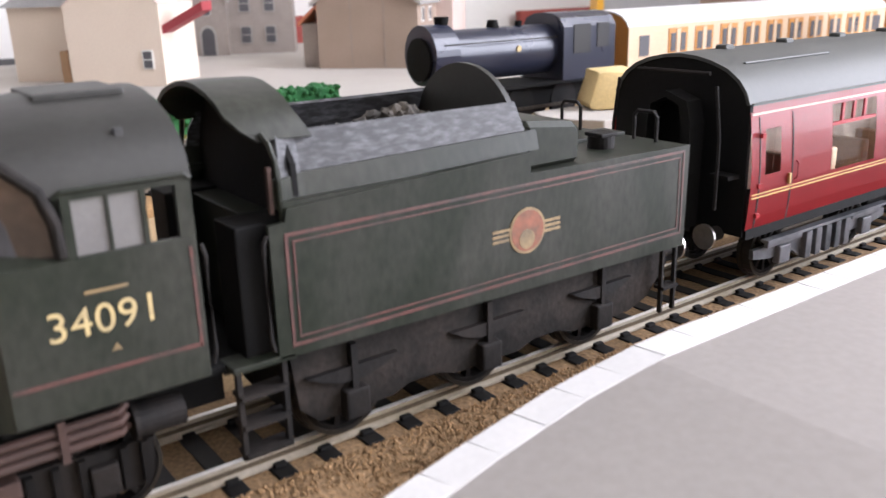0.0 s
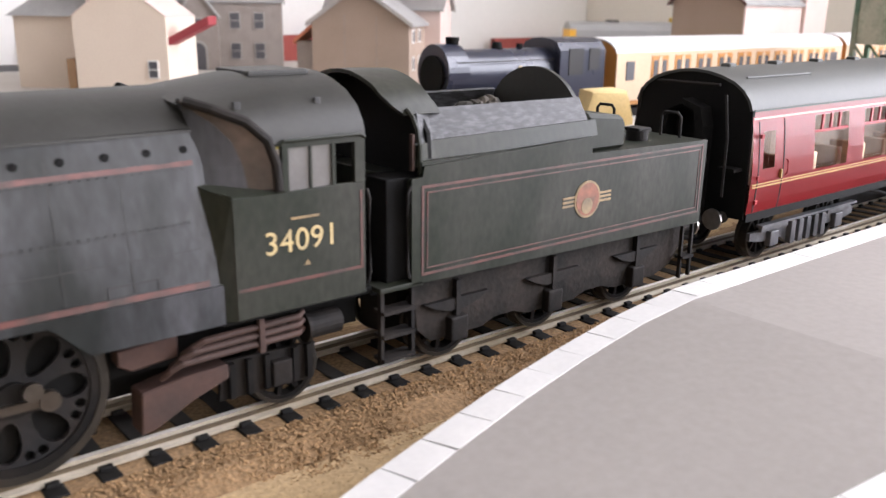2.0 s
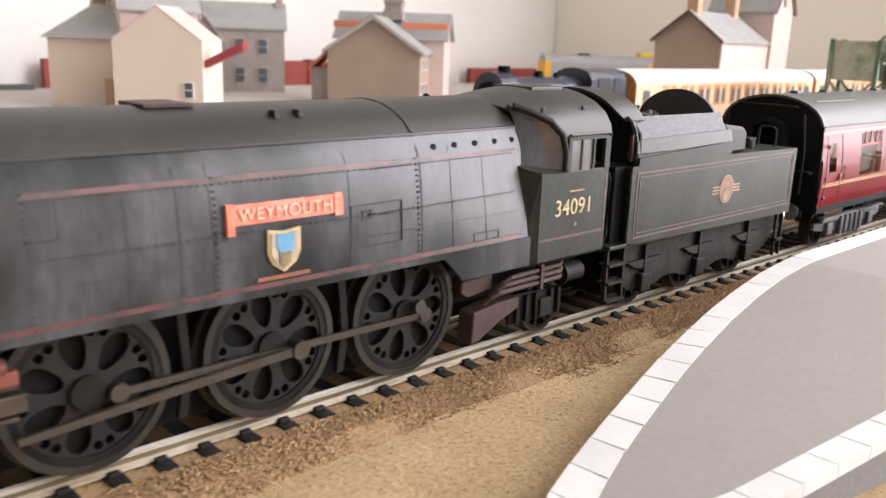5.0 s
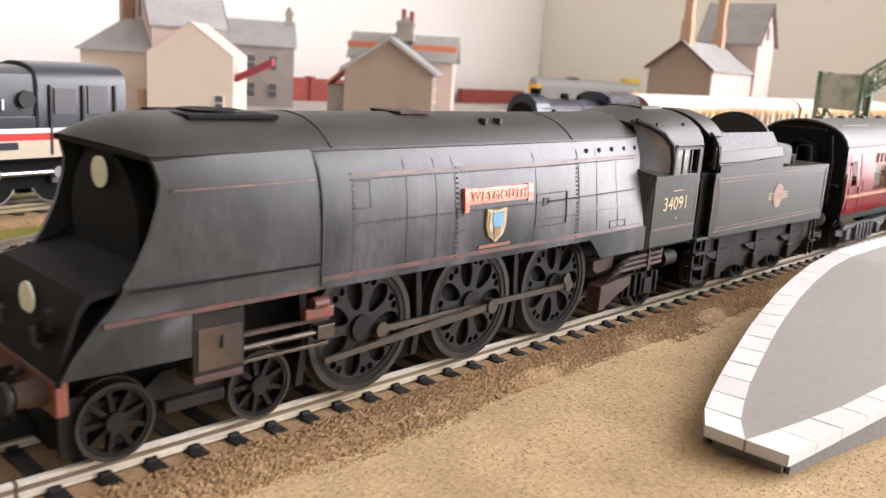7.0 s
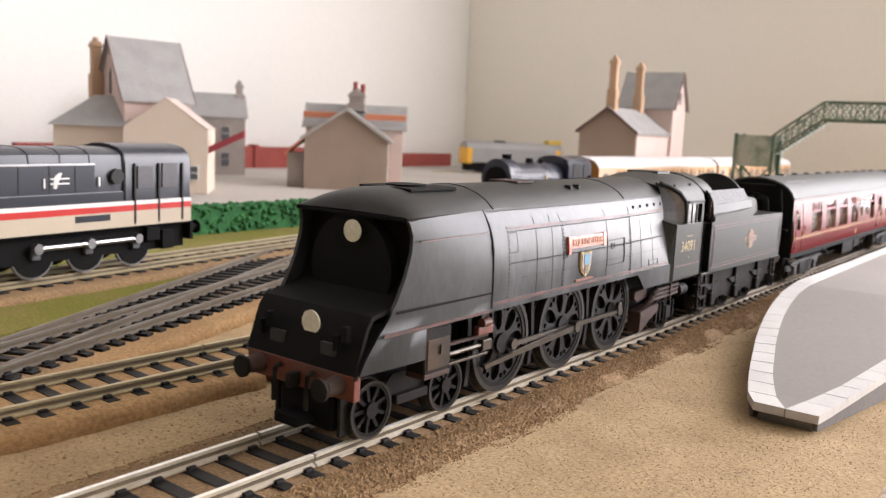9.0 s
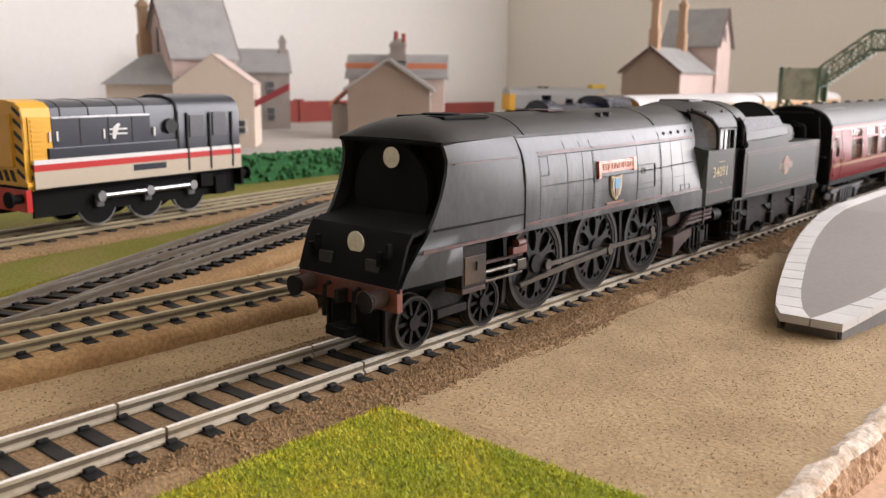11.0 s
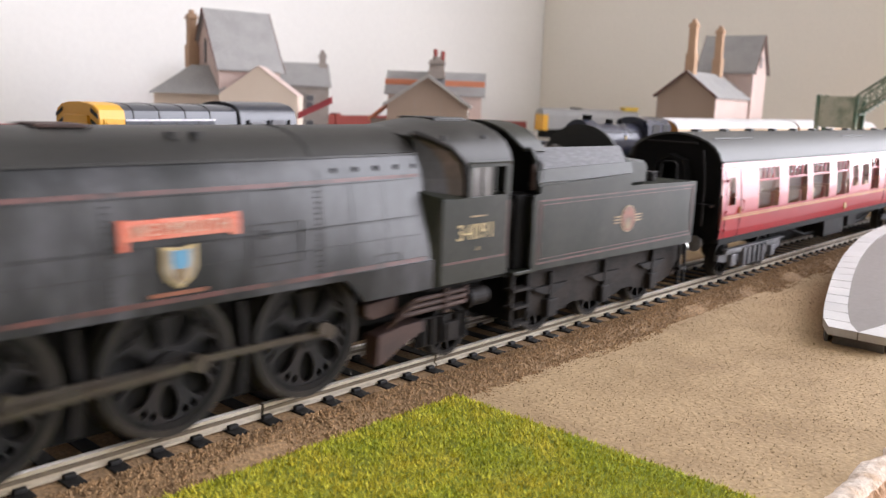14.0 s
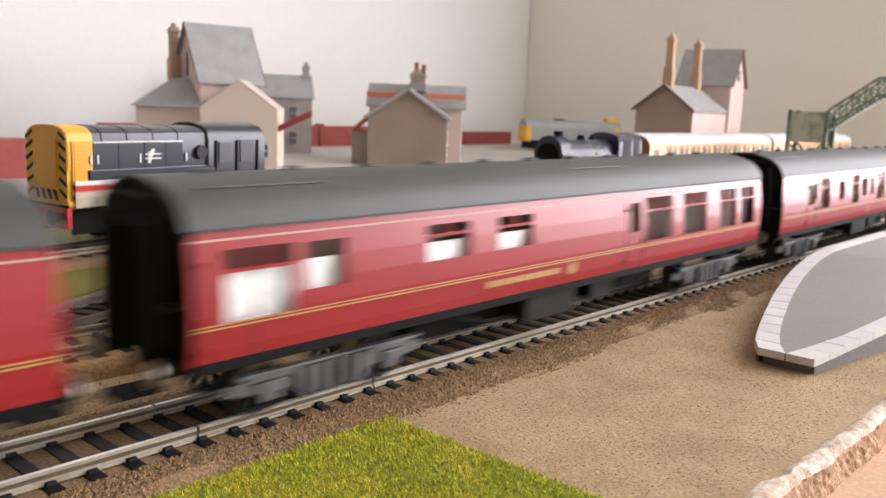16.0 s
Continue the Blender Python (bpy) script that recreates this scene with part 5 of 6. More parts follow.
    # black box added to give the dark region between the bogies
    part("dark_underbody", box(68, 190, -7.5, 7.5, 5.5, 13.8, 0.4), BLACK, co)
    if interior == "seats":
        for x in np.arange(20, 240, 13.5):
            for y in (-10.8, 8.5):
                part("seat", box(x, x + 2.4, y - 4.5, y + 5, 15.6, 27.5, 0.5), SEAT, co)
        part("partition", box(125, 126, -16, 16, 15.6, 40), INSIDE, co)
    else:
        for y in (-15.6, 15.2):
            part("window_blind", box(5, 40, y, y + 0.4, 16, 32.5), BLIND, co)
            part("window_blind", box(58, 106, y, y + 0.4, 16, 32.4), BLIND, co)
        for x in (112, 135, 160, 186, 212, 236):
            part("partition", box(x, x + 1, -14, 2, 15.6, 39), INSIDE, co)
    part("corridor_wall", box(3, L - 3, 2.4, 2.9, 15.6, 39.5), INSIDE, co)
    return co


W1 = [(4.6, 9.8, 26.4, 35.3, 0), (28.7, 46.6, 23.8, 37.6, 4), (55.6, 74.4, 23.8, 37.6, 4), (80.4, 99.0, 23.8, 37.6, 4), (107.7, 123.6, 23.8, 37.6, 4), (127.6, 135.6, 26.5, 35.3, 0), (140.2, 150, 26.5, 35.3, 0),
      (153.6, 165.4, 23.8, 37.5, 2), (176.6, 185, 26.5, 35.2, 0), (198.2, 211, 23.8, 37.5, 2), (215.8, 226, 26.5, 35.4, 0)]
W2 = [(7.0, 22.8, 23.0, 36.6, 3), (26.0, 36.6, 26.8, 36.3, 0), (61.8, 77.0, 28.4, 36.8, 2), (88.2, 103, 28.6, 36.8, 2), (154.2, 160.6, 27.4, 36.4, 0), (164.8, 182, 23.8, 37.6, 3), (190.2, 208, 23.8, 37.6, 3), (219.5, 233, 23.8, 37.6, 2), (238, 250, 23.8, 37.6, 2)]
coach(267.6, W1, (2.6, 174.6, 213.8), "glossy maroon railway coach with tan seats behind its windows", "seats", "round")
coach(548.0, W2, (2.2, 152.0), "glossy maroon dining coach with pale blinds behind its windows", "blinds", "bars")
coach(829.0, [(257 - w[1], 257 - w[0], *w[2:]) for w in W1[::-1]], (30.0, 242.0), "glossy maroon railway coach at the train's rear", "seats", "round")

# ---- background: pavement, hedge, brick wall ----
STRIPDARK = material("dark_grey_strip", (0.10, 0.10, 0.10), 0.8, second=(0.16, 0.155, 0.15), amount=0.5, patch=30)
PAVE = material("pale_grey_pavement", (0.46, 0.43, 0.39), 0.85, spread=0.06, second=(0.40, 0.36, 0.32), amount=0.5, patch=10)
HEDGE = material("hedge_foam", (0.02, 0.11, 0.03), 0.9, spread=0.4, second=(0.05, 0.20, 0.06), amount=0.7, patch=120, bump=0.9, fine=600)
BRICK = material("red_brick_paper", (0.34, 0.075, 0.06), 0.8, spread=0.15, second=(0.26, 0.06, 0.05), amount=0.5, patch=30)
CREAMWALL = material("cream_render", (0.78, 0.67, 0.56), 0.8, spread=0.06, second=(0.70, 0.58, 0.47), amount=0.5, patch=20)
PINKWALL = material("pinkish_stone", (0.64, 0.51, 0.46), 0.8, spread=0.08, second=(0.56, 0.43, 0.38), amount=0.5, patch=30)
STONE = material("grey_stone", (0.34, 0.30, 0.27), 0.85, spread=0.15, second=(0.26, 0.225, 0.20), amount=0.6, patch=60)
BROWNWALL = material("brown_card_wall", (0.38, 0.295, 0.235), 0.8, spread=0.08, second=(0.32, 0.25, 0.195), amount=0.5, patch=30)
SLATE = material("grey_slates", (0.33, 0.325, 0.315), 0.6, spread=0.15, second=(0.25, 0.245, 0.24), amount=0.5, patch=60)
BARGE = material("grey_bargeboard", (0.42, 0.40, 0.38), 0.7)
DARKBARGE = material("dark_bargeboard", (0.14, 0.07, 0.06), 0.7)
ORANGE = material("orange_ridge_tiles", (0.60, 0.22, 0.12), 0.75, spread=0.1)
AWNING = material("red_awning", (0.33, 0.05, 0.06), 0.7)
BUFFBRICK = material("buff_chimney_brick", (0.50, 0.33, 0.21), 0.8, spread=0.15)
GLASSDARK = material("dark_window", (0.10, 0.10, 0.11), 0.3)
WOOD = material("brown_planks", (0.36, 0.22, 0.12), 0.7, spread=0.2)

structure(part("pavement", prism([(-330, 320), (-330, 795), (1100, 795), (1100, 330), (360, 312)], GZ - 1, -0.6, "z"), PAVE), "pale grey card yard below the houses", "pavement")


# dark grey strip along the yard's back edge
structure(part("back_strip", box(-330, 300, 772, 779, -0.6, 5.0, 0.4), STRIPDARK), "low dark grey strip at the back of the yard", "kerb")


def hedge():
    rng = random.Random(3)
    bm = box(58, 350, 284, 297, GZ, 12.5)
    for _ in range(900):
        x = rng.uniform(58, 350)
        y, z = rng.choice(((rng.uniform(283, 298), 12.6), (283.5, rng.uniform(-3, 13)), (297.5, rng.uniform(-3, 13))))
        bmesh.ops.create_icosphere(bm, subdivisions=1, radius=rng.uniform(0.9, 2.3), matrix=Matrix.Translation((x, y, z)) @ Euler((rng.random() * 6, rng.random() * 6, 0)).to_matrix().to_4x4())
    tagged(part("hedge", bm, HEDGE), "clipped dark green foam hedge", "hedge", kind="stuff")


hedge()
wall_ob = empty("brick_wall", "low dark red brick paper wall along the backdrop", "wall")
part("brickwork", box(318, 640, 796, 806, GZ, 29), BRICK, wall_ob)
part("brickwork", box(646, 760, 796, 806, GZ, 28), BRICK, wall_ob)
part("brickwork", box(935, 1085, 796, 806, GZ, 21), BRICK, wall_ob)
part("brickwork", box(20, 135, 496, 506, GZ, 28.5), BRICK, wall_ob)
for x in (643,):
    part("pier", box(x - 4, x + 4, 793, 807, GZ, 31, 0.5), BRICK, wall_ob)

# ---- card houses: local x along the front, y away from it ----


def gable_block(h, x0, x1, y0, y1, eave, apex, wall_mat, along="y", roof_mat=None, barge=None, over=3.0, base=-0.8, th=1.6):
    """Walls with gables and two roof slopes; the ridge runs along the given axis."""
    roof_mat = roof_mat or SLATE
    if along == "y":
        m = (x0 + x1) / 2
        part("wall", prism([(x0, base), (x1, base), (x1, eave), (m, apex), (x0, eave)], y0, y1), wall_mat, h)
        k = (apex - eave) / (m - x0)
        for a, b in ((x0 - over, m), (x1 + over, m)):
            za = eave - over * k
            part("roof", prism([(a, za + 0.1), (b, apex + 0.1), (b, apex + th), (a, za + th)], y0 - over, y1 + over), roof_mat, h)
            if barge:
                part("bargeboard", prism([(a, za - 0.8), (b, apex - 0.8), (b, apex + th + 0.4), (a, za + th + 0.4)], y0 - over - 0.8, y0 - over), barge, h)
    else:
        m = (y0 + y1) / 2
        part("wall", prism([(y0, base), (y1, base), (y1, eave), (m, apex), (y0, eave)], x0, x1, "x"), wall_mat, h)
        k = (apex - eave) / (m - y0)
        for a, b in ((y0 - over, m), (y1 + over, m)):
            za = eave - over * k
            part("roof", prism([(a, za + 0.1), (b, apex + 0.1), (b, apex + th), (a, za + th)], x0 - over, x1 + over, "x"), roof_mat, h)
            if barge:
                for x in (x0 - over - 0.8, x1 + over):
                    part("bargeboard", prism([(a, za - 0.8), (b, apex - 0.8), (b, apex + th + 0.4), (a, za + th + 0.4)], x, x + 0.8, "x"), barge, h)


def house_window(h, x, z, w, tall, y, frame_mat, arch=False):
    win = part("window", box(x - w / 2 - 0.9, x + w / 2 + 0.9, y - 0.9, y + 0.2, z - 0.9, z + tall + 0.9), frame_mat, h)
    part("pane", box(x - w / 2, x + w / 2, y - 1.1, y - 0.7, z, z + tall), GLASSDARK, win)
    part("glazing_bar", box(x - w / 2, x + w / 2, y - 1.4, y - 1.0, z + tall / 2 - 0.4, z + tall / 2 + 0.4), frame_mat, win)


def chimney(h, x, y, z0, z1, w, mat, pots=0, pot_mat=None):
    ch = part("chimney", box(x - w / 2, x + w / 2, y - w / 2, y + w / 2, z0, z1, 0.3), mat, h)
    part("chimney_cap", box(x - w / 2 - 1.1, x + w / 2 + 1.1, y - w / 2 - 1.1, y + w / 2 + 1.1, z1 - 5.0, z1 - 2.4, 0.4), mat, ch)
    part("chimney_foot", box(x - w / 2 - 1.3, x + w / 2 + 1.3, y - w / 2 - 1.3, y + w / 2 + 1.3, z0, z0 + (z1 - z0) * 0.42, 0.4), mat, ch)
    if not pots:
        part("chimney_pot", cyl((x, y, z1 + 1.6), w * 0.36, 4.0, "z", 16, r2=w * 0.30), mat, ch)
    for k in range(pots):
        part("chimney_pot", cyl((x + (k - (pots - 1) / 2) * w * 0.55, y, z1 + 4.5), 2.0, 9, "z", 14, r2=1.6), pot_mat or mat, ch)


def house_one():
    h = empty("station_house", "tall cream and pink card house with grey slate roofs", "house", "card houses", at(326, 479, 0, 0, 0, -43))
    gable_block(h, -68, 0, 0, 60, 54, 79, CREAMWALL, "y", PINKWALL, None, 0.4, th=0.8)
    before = set(h.children)
    gable_block(h, 0, 62, 0, 62, 80, 131, PINKWALL, "x", SLATE, DARKBARGE, 3.0)
    part("lancet_window", prism([(28.5, 82), (32.5, 82), (32.5, 100), (30.5, 105), (28.5, 100)], -0.9, 0.2, "x"), GLASSDARK, h)
    chimney(h, -5, 52, 78, 128, 8, BUFFBRICK)
    for ob in set(h.children) - before:  # the tall block stands askew behind the front gable
        ob.matrix_basis = at(-75, 40, 0, 0, 0, 33) @ ob.matrix_basis
    part("wall", box(-134, -70, 40, 84, -0.8, 54), CREAMWALL, h)
    part("roof", loft([[(-138, 36, 53), (-66, 36, 53), (-66, 88, 53), (-138, 88, 53)], [(-104, 60, 80), (-80, 60, 80), (-80, 64, 80), (-104, 64, 80)]]), SLATE, h)
    house_window(h, -11, 12, 6, 11, 0, WALLW)
    part("awning", prism([(0.6, 34.5), (30, 49), (30, 55), (0.6, 40)], 2, 20), AWNING, h, "dark red sloping awning")
    part("plank_fence", box(-76, -69.5, 2, 30, -0.5, 24), WOOD, h, "upright brown planks")


def stone_house():
    h = empty("stone_house", "grey stone card house with an arched doorway and slate roof", "house", "card houses", at(411, 745, 0, 0, 0, -30))
    gable_block(h, 0, 135, 0, 44, 67, 92, STONE, "x", SLATE, BARGE, 2.0)
    gable_block(h, 34, 72, -14, 4, 52, 78, STONE, "y", SLATE, BARGE, 2.0)
    part("door", prism([(47, -0.5), (59, -0.5), (59, 20), (57, 24), (53, 26), (49, 24), (47, 20)], -14.9, -13.8), GLASSDARK, h, "dark arched doorway")
    part("door_surround", prism([(45, -0.5), (61, -0.5), (61, 21), (58.5, 26), (53, 28.4), (47.5, 26), (45, 21)], -14.4, -13.6), BARGE, h, "pale stone surround")
    for x in (88, 112):
        for z in (10, 40):
            house_window(h, x, z, 9, 15, 0, BARGE)
    house_window(h, 53, 38, 7, 11, -14, BARGE)
    chimney(h, 131, 22, 84, 106, 7, STONE)


def house_two():
    h = empty("card_cottage", "brown card cottage with grey gable boards and red chimney pots", "house", "card houses", at(459, 503, 0, 0, 0, -50))
    gable_block(h, 0, 82, 0, 60, 50, 78, BROWNWALL, "y", SLATE, BARGE, 4.0, th=2.4)
    gable_block(h, -6, 96, 60, 112, 62, 84, PINKWALL, "x", SLATE, BARGE, 3.0)
    part("ridge_tiles", box(-9, 30, 57.5, 60, 70, 76, 0.5), ORANGE, h)
    part("ridge_tiles", box(56, 99, 57.5, 60, 70, 76, 0.5), ORANGE, h)
    part("porch", box(-18, -1, 12, 40, -0.5, 34, 0.3), STONE, h)
    part("porch_roof", prism([(-20, 32), (-1, 48), (-1, 51), (-20, 35)], 9, 43), ORANGE, h)
    for x in (27.5, 54.5):
        part("wall_crease", box(x, x + 0.5, -0.2, 0.4, 0, 56), STONE, h)
    chimney(h, 46, 72, 78, 98, 16, STONE)
    for x, z in ((44, 108), (52, 106)):
        part("chimney_pot", cyl((x, 70, z - 5), 2.3, 12, "z", 14), BRICK, h)
    for y in (15, 38):
        for z in (12, 34):
            win = part("window", box(81.9, 82.7, y - 4, y + 4, z, z + 11), WALLW, h)
            part("pane", box(82.6, 83.0, y - 3, y + 3, z + 1, z + 10), GLASSDARK, win)
    return h


def house_three():
    h = empty("signal_house", "brown gabled card house with two tall buff chimneys", "house", "card houses", at(735, 350, 0, 0, 0, -84))
    gable_block(h, 0, 66, 0, 112, 70, 95, BROWNWALL, "y", SLATE, DARKBARGE, 3.5, th=1.8)
    part("side_wall", box(66, 67, 1, 114, 0, 69), PINKWALL, h)
    gable_block(h, 4, 70, 114, 164, 103, 143, PINKWALL, "x", SLATE, DARKBARGE, 3.0, th=2)
    part("lancet_window", box(69.6, 70.8, 135, 142, 106, 120), GLASSDARK, h)
    chimney(h, 33, 9, 92, 149, 8, BUFFBRICK)
    chimney(h, 33, 95, 90, 149, 8, BUFFBRICK)


house_one()
stone_house()
house_two()
house_three()

# ---- footbridge ----
BRIDGEGREEN = material("bridge_green", (0.085, 0.155, 0.10), 0.6, spread=0.15, second=(0.30, 0.31, 0.24), amount=0.8, patch=70)
LATTICE = material("cream_green_lattice", (0.44, 0.45, 0.36), 0.6, spread=0.15, second=(0.16, 0.22, 0.15), amount=0.8, patch=90)


def footbridge():
    fb = empty("footbridge", "green and cream lattice station footbridge", "bridge", m=at(640, 0, 0))
    def lattice(p, q, height, n):
        """One side: top and bottom rails with crossed bars between two bottom points (y, z)."""
        for x in (-9, 9):
            for dz in (0, height):
                part("rail", tube([(x, p[0], p[1] + dz), (x, q[0], q[1] + dz)], 1.1, 6), BRIDGEGREEN, fb)
            for k in range(n):
                a, b = k / n, (k + 1) / n
                A = (p[0] + (q[0] - p[0]) * a, p[1] + (q[1] - p[1]) * a)
                B = (p[0] + (q[0] - p[0]) * b, p[1] + (q[1] - p[1]) * b)
                part("lattice_bar", tube([(x, A[0], A[1]), (x, B[0], B[1] + height)], 0.8, 5), LATTICE, fb)
                part("lattice_bar", tube([(x, A[0], A[1] + height), (x, B[0], B[1])], 0.8, 5), LATTICE, fb)
                part("upright", tube([(x, A[0], A[1]), (x, A[0], A[1] + height)], 0.7, 5), BRIDGEGREEN, fb)
    lattice((104, 58), (66, 86), 14.5, 4)
    lattice((66, 86), (-70, 86), 14.5, 13)
    part("deck", box(-9, 9, -70, 66, 84.4, 86.2), BRIDGEGREEN, fb)
    for k in range(12):
        y, z = 104 - 38 * k / 12, 56 + 28 * k / 12
        part("tread", box(-9, 9, y - 3.4, y, z, z + 1), BRIDGEGREEN, fb)
    for y in (104, 136):
        for x in (-10, 10):
            part("tower_post", box(x - 1.4, x + 1.4, y - 1.4, y + 1.4, -5, 72), BRIDGEGREEN, fb)
    for x in (-10, 10):
        part("tower_panel", box(x - 0.5, x + 0.5, 105, 135, 44, 71), LATTICE, fb)
        part("tower_brace", tube([(x - 1, 105, 8), (x - 1, 135, 44)], 0.9, 5), BRIDGEGREEN, fb)
        part("tower_brace", tube([(x - 1, 135, 8), (x - 1, 105, 44)], 0.9, 5), BRIDGEGREEN, fb)
    part("tower_panel", box(-10, 10, 135.5, 136.5, 44, 71), LATTICE, fb)
    part("landing", box(-10, 10, 104, 136, 55, 57), BRIDGEGREEN, fb)
    for y in (-68,):
        for x in (-8, 8):
            part("pier", box(x - 1.5, x + 1.5, y - 1.5, y + 1.5, -5, 85), BRIDGEGREEN, fb)


footbridge()

# ---- diesel shunter ----
SHGREY = material("dark_blue_grey_paint", (0.034, 0.038, 0.05), 0.3, spread=0.03, bump=0.0, second=(0.028, 0.031, 0.04), amount=0.4)
SHRED = material("signal_red", (0.55, 0.035, 0.03), 0.35, spread=0.03, bump=0.0)
SHBEIGE = material("beige_band", (0.55, 0.47, 0.36), 0.4, spread=0.03, bump=0.0)
SHWHITE = material("white_band", (0.78, 0.77, 0.75), 0.35, spread=0.03, bump=0.0)
SHYELLOW = material("warning_yellow", (0.80, 0.42, 0.03), 0.4, spread=0.03, bump=0.0)
CHROME = material("silver_rods", (0.38, 0.38, 0.385), 0.36, metal=1.0, spread=0.05)


def shunter():
    sh = empty("diesel_shunter", "dark grey diesel shunter with red and beige bands and yellow nose", "locomotive", m=at(43.5, 188.6, 3.8, 0, 0, 8.4) @ Matrix.Diagonal((0.965, 1, 0.985, 1)))
    ar = [(13.2, 31), (13.2, 42), (12.4, 45.4), (9.6, 47.2), (5, 48.0), (0, 48.2)]
    ar = ar + [(-y, z) for y, z in ar[-2::-1]]
    part("bonnet", prism(ar, -51, 16, "x"), SHGREY, sh, "dark blue-grey bonnet", True)
    for x in (-38, -26, -13, 0):
        part("bonnet_band", shell([[(x0, y * 1.012, z + 0.15) for y, z in ar] for x0 in (x, x + 0.5)], 0.2), SEAM, sh)
    for sg in (-1, 1):
        part("bonnet_door", box(-42, 2, sg * 13.4 - 0.3, sg * 13.4 + 0.3, 31, 41.8, 0.1), SHGREY, sh)
        part("door_strip", box(-42, 2, sg * 13.7 - 0.2, sg * 13.7 + 0.2, 41.6, 42.3), CHROME, sh)
        for x in (-30.5, -18, -7):
            part("door_gap", box(x, x + 0.4, sg * 13.75 - 0.1, sg * 13.75 + 0.1, 31, 41.6), SEAM, sh)
        for x in (-43.5, -40.5, -20.5, 3.5):
            part("door_handle", box(x, x + 0.7, sg * 13.9 - 0.2, sg * 13.9 + 0.2, 33.5, 37), SHWHITE, sh)
        # two-bar arrow mark as plain bars
        part("mark", box(-17.5, -9.5, sg * 13.9 - 0.1, sg * 13.9 + 0.1, 36.5, 37.1), SHWHITE, sh)
        part("mark", box(-17.5, -9.5, sg * 13.9 - 0.1, sg * 13.9 + 0.1, 34.7, 35.3), SHWHITE, sh)
        part("mark", prism([(-16, 37.4), (-13.8, 39), (-12.6, 38.8), (-15.2, 33), (-16.4, 33.4)], sg * 13.8, sg * 14.0), SHWHITE, sh)
        part("beige_band", box(-51, 51, sg * 14.4 - 0.5, sg * 14.4 + 0.5, 17.0, 23.2), SHBEIGE, sh)
        part("red_band", box(-51, 51, sg * 14.45 - 0.5, sg * 14.45 + 0.5, 23.2, 25.6), SHRED, sh)
        part("white_band", box(-51, 51, sg * 14.5 - 0.5, sg * 14.5 + 0.5, 25.6, 27.2), SHWHITE, sh)
        part("name_panel", box(-8, 8, sg * 15.0 - 0.15, sg * 15.0 + 0.15, 20.2, 22.6), SHGREY, sh, "small illegible grey name panel")
        part("side_tank", box(-44.4, 15, sg * 13.4 - 1.2, sg * 13.4 + 1.2, 27.2, 31.2, 0.3), SHGREY, sh)
        part("air_vent", cyl((12, sg * 13.6, 37), 3.0, 2.6, "y", 18), SEAM, sh)
        part("frame", box(-50, 50, sg * 10.6 - 0.6, sg * 10.6 + 0.6, 6, 17), BLACK, sh)
        rods = bmesh.new()
        tube([(-23, sg * 13.4, 11.6), (23, sg * 13.4, 11.6)], 1.0, 8, bm=rods)
        for x in (-23, 0, 23):
            cyl((x, sg * 13.4, 11.6), 2.0, 2.0, "y", 16, bm=rods)
        part("coupling_rod", rods, CHROME, sh, "silver coupling rods")
        for x in (-23, 0, 23):
            wh = part("wheel", cyl((x, sg * 9.4, 9.0), 8.4, 2.0, "y", 32), BLACK, sh)
            bm = bmesh.new()
            cyl((x, sg * 10.3, 9.0), 9.0, 0.5, "y", 32, bm=bm)
            part("tyre", bm, CHROME, wh)
            part("disc", cyl((x, sg * 10.7, 9.0), 8.1, 0.6, "y", 32), BLACK, wh)
            part("crank", box(x - 1.8, x + 1.8, sg * 12.0 - 0.7, sg * 12.0 + 0.7, 7.4, 12.8, 0.4), UNDER, wh)
        part("step", box(36, 42, sg * 12.6 - 1.2, sg * 12.6 + 1.2, 6, 14, 0.3), BLACK, sh)
        part("sandbox", box(28, 35, sg * 12 - 1.4, sg * 12 + 1.4, 10, 16, 0.3), BLACK, sh)
        bf = part("buffer", cyl((-56, sg * 11.4, 13.8), 1.7, 6, "x", 16), BLACK, sh)
        part("buffer_head", cyl((-59.4, sg * 11.4, 13.8), 3.0, 0.7, "x", 20), BLACK, bf)
        bf = part("buffer", cyl((54, sg * 11.4, 13.8), 1.7, 6, "x", 16), BLACK, sh)
        part("buffer_head", cyl((57.2, sg * 11.4, 13.8), 3.0, 0.7, "x", 20), BLACK, bf)
        part("cab_window", box(22, 30, sg * 14.5 - 0.35, sg * 14.5 + 0.35, 32, 41), GLASSDARK, sh)
        part("cab_window", box(35, 43, sg * 14.5 - 0.35, sg * 14.5 + 0.35, 32, 42), GLASSDARK, sh)
        for x in (20, 32.5, 45.5):
            part("cab_pillar", box(x, x + 0.8, sg * 14.8 - 0.4, sg * 14.8 + 0.4, 18, 42), SEAM, sh)
    ca = [(14.3, 27), (14.3, 42), (13.2, 45.8), (10, 48.2), (5, 49.3), (0, 49.6)]
    ca = ca + [(-y, z) for y, z in ca[-2::-1]]
    part("cab", prism(ca, 16.2, 51, "x"), SHGREY, sh, "dark grey cab", True)
    part("cab_front_dark", prism([(y * 0.98, z - 0.3) for y, z in ca], 15.6, 16.3, "x"), SEAM, sh)
    part("nose", prism([(y * 1.0, z) for y, z in ar] + [(-13.2, 17), (13.2, 17)], -53.4, -51, "x"), SHYELLOW, sh, "yellow nose with black stripes")
    part("nose_rim", shell([[(x, y * 1.02, z + 0.2) for y, z in ar] for x in (-53, -42)], 0.3), SHYELLOW, sh)
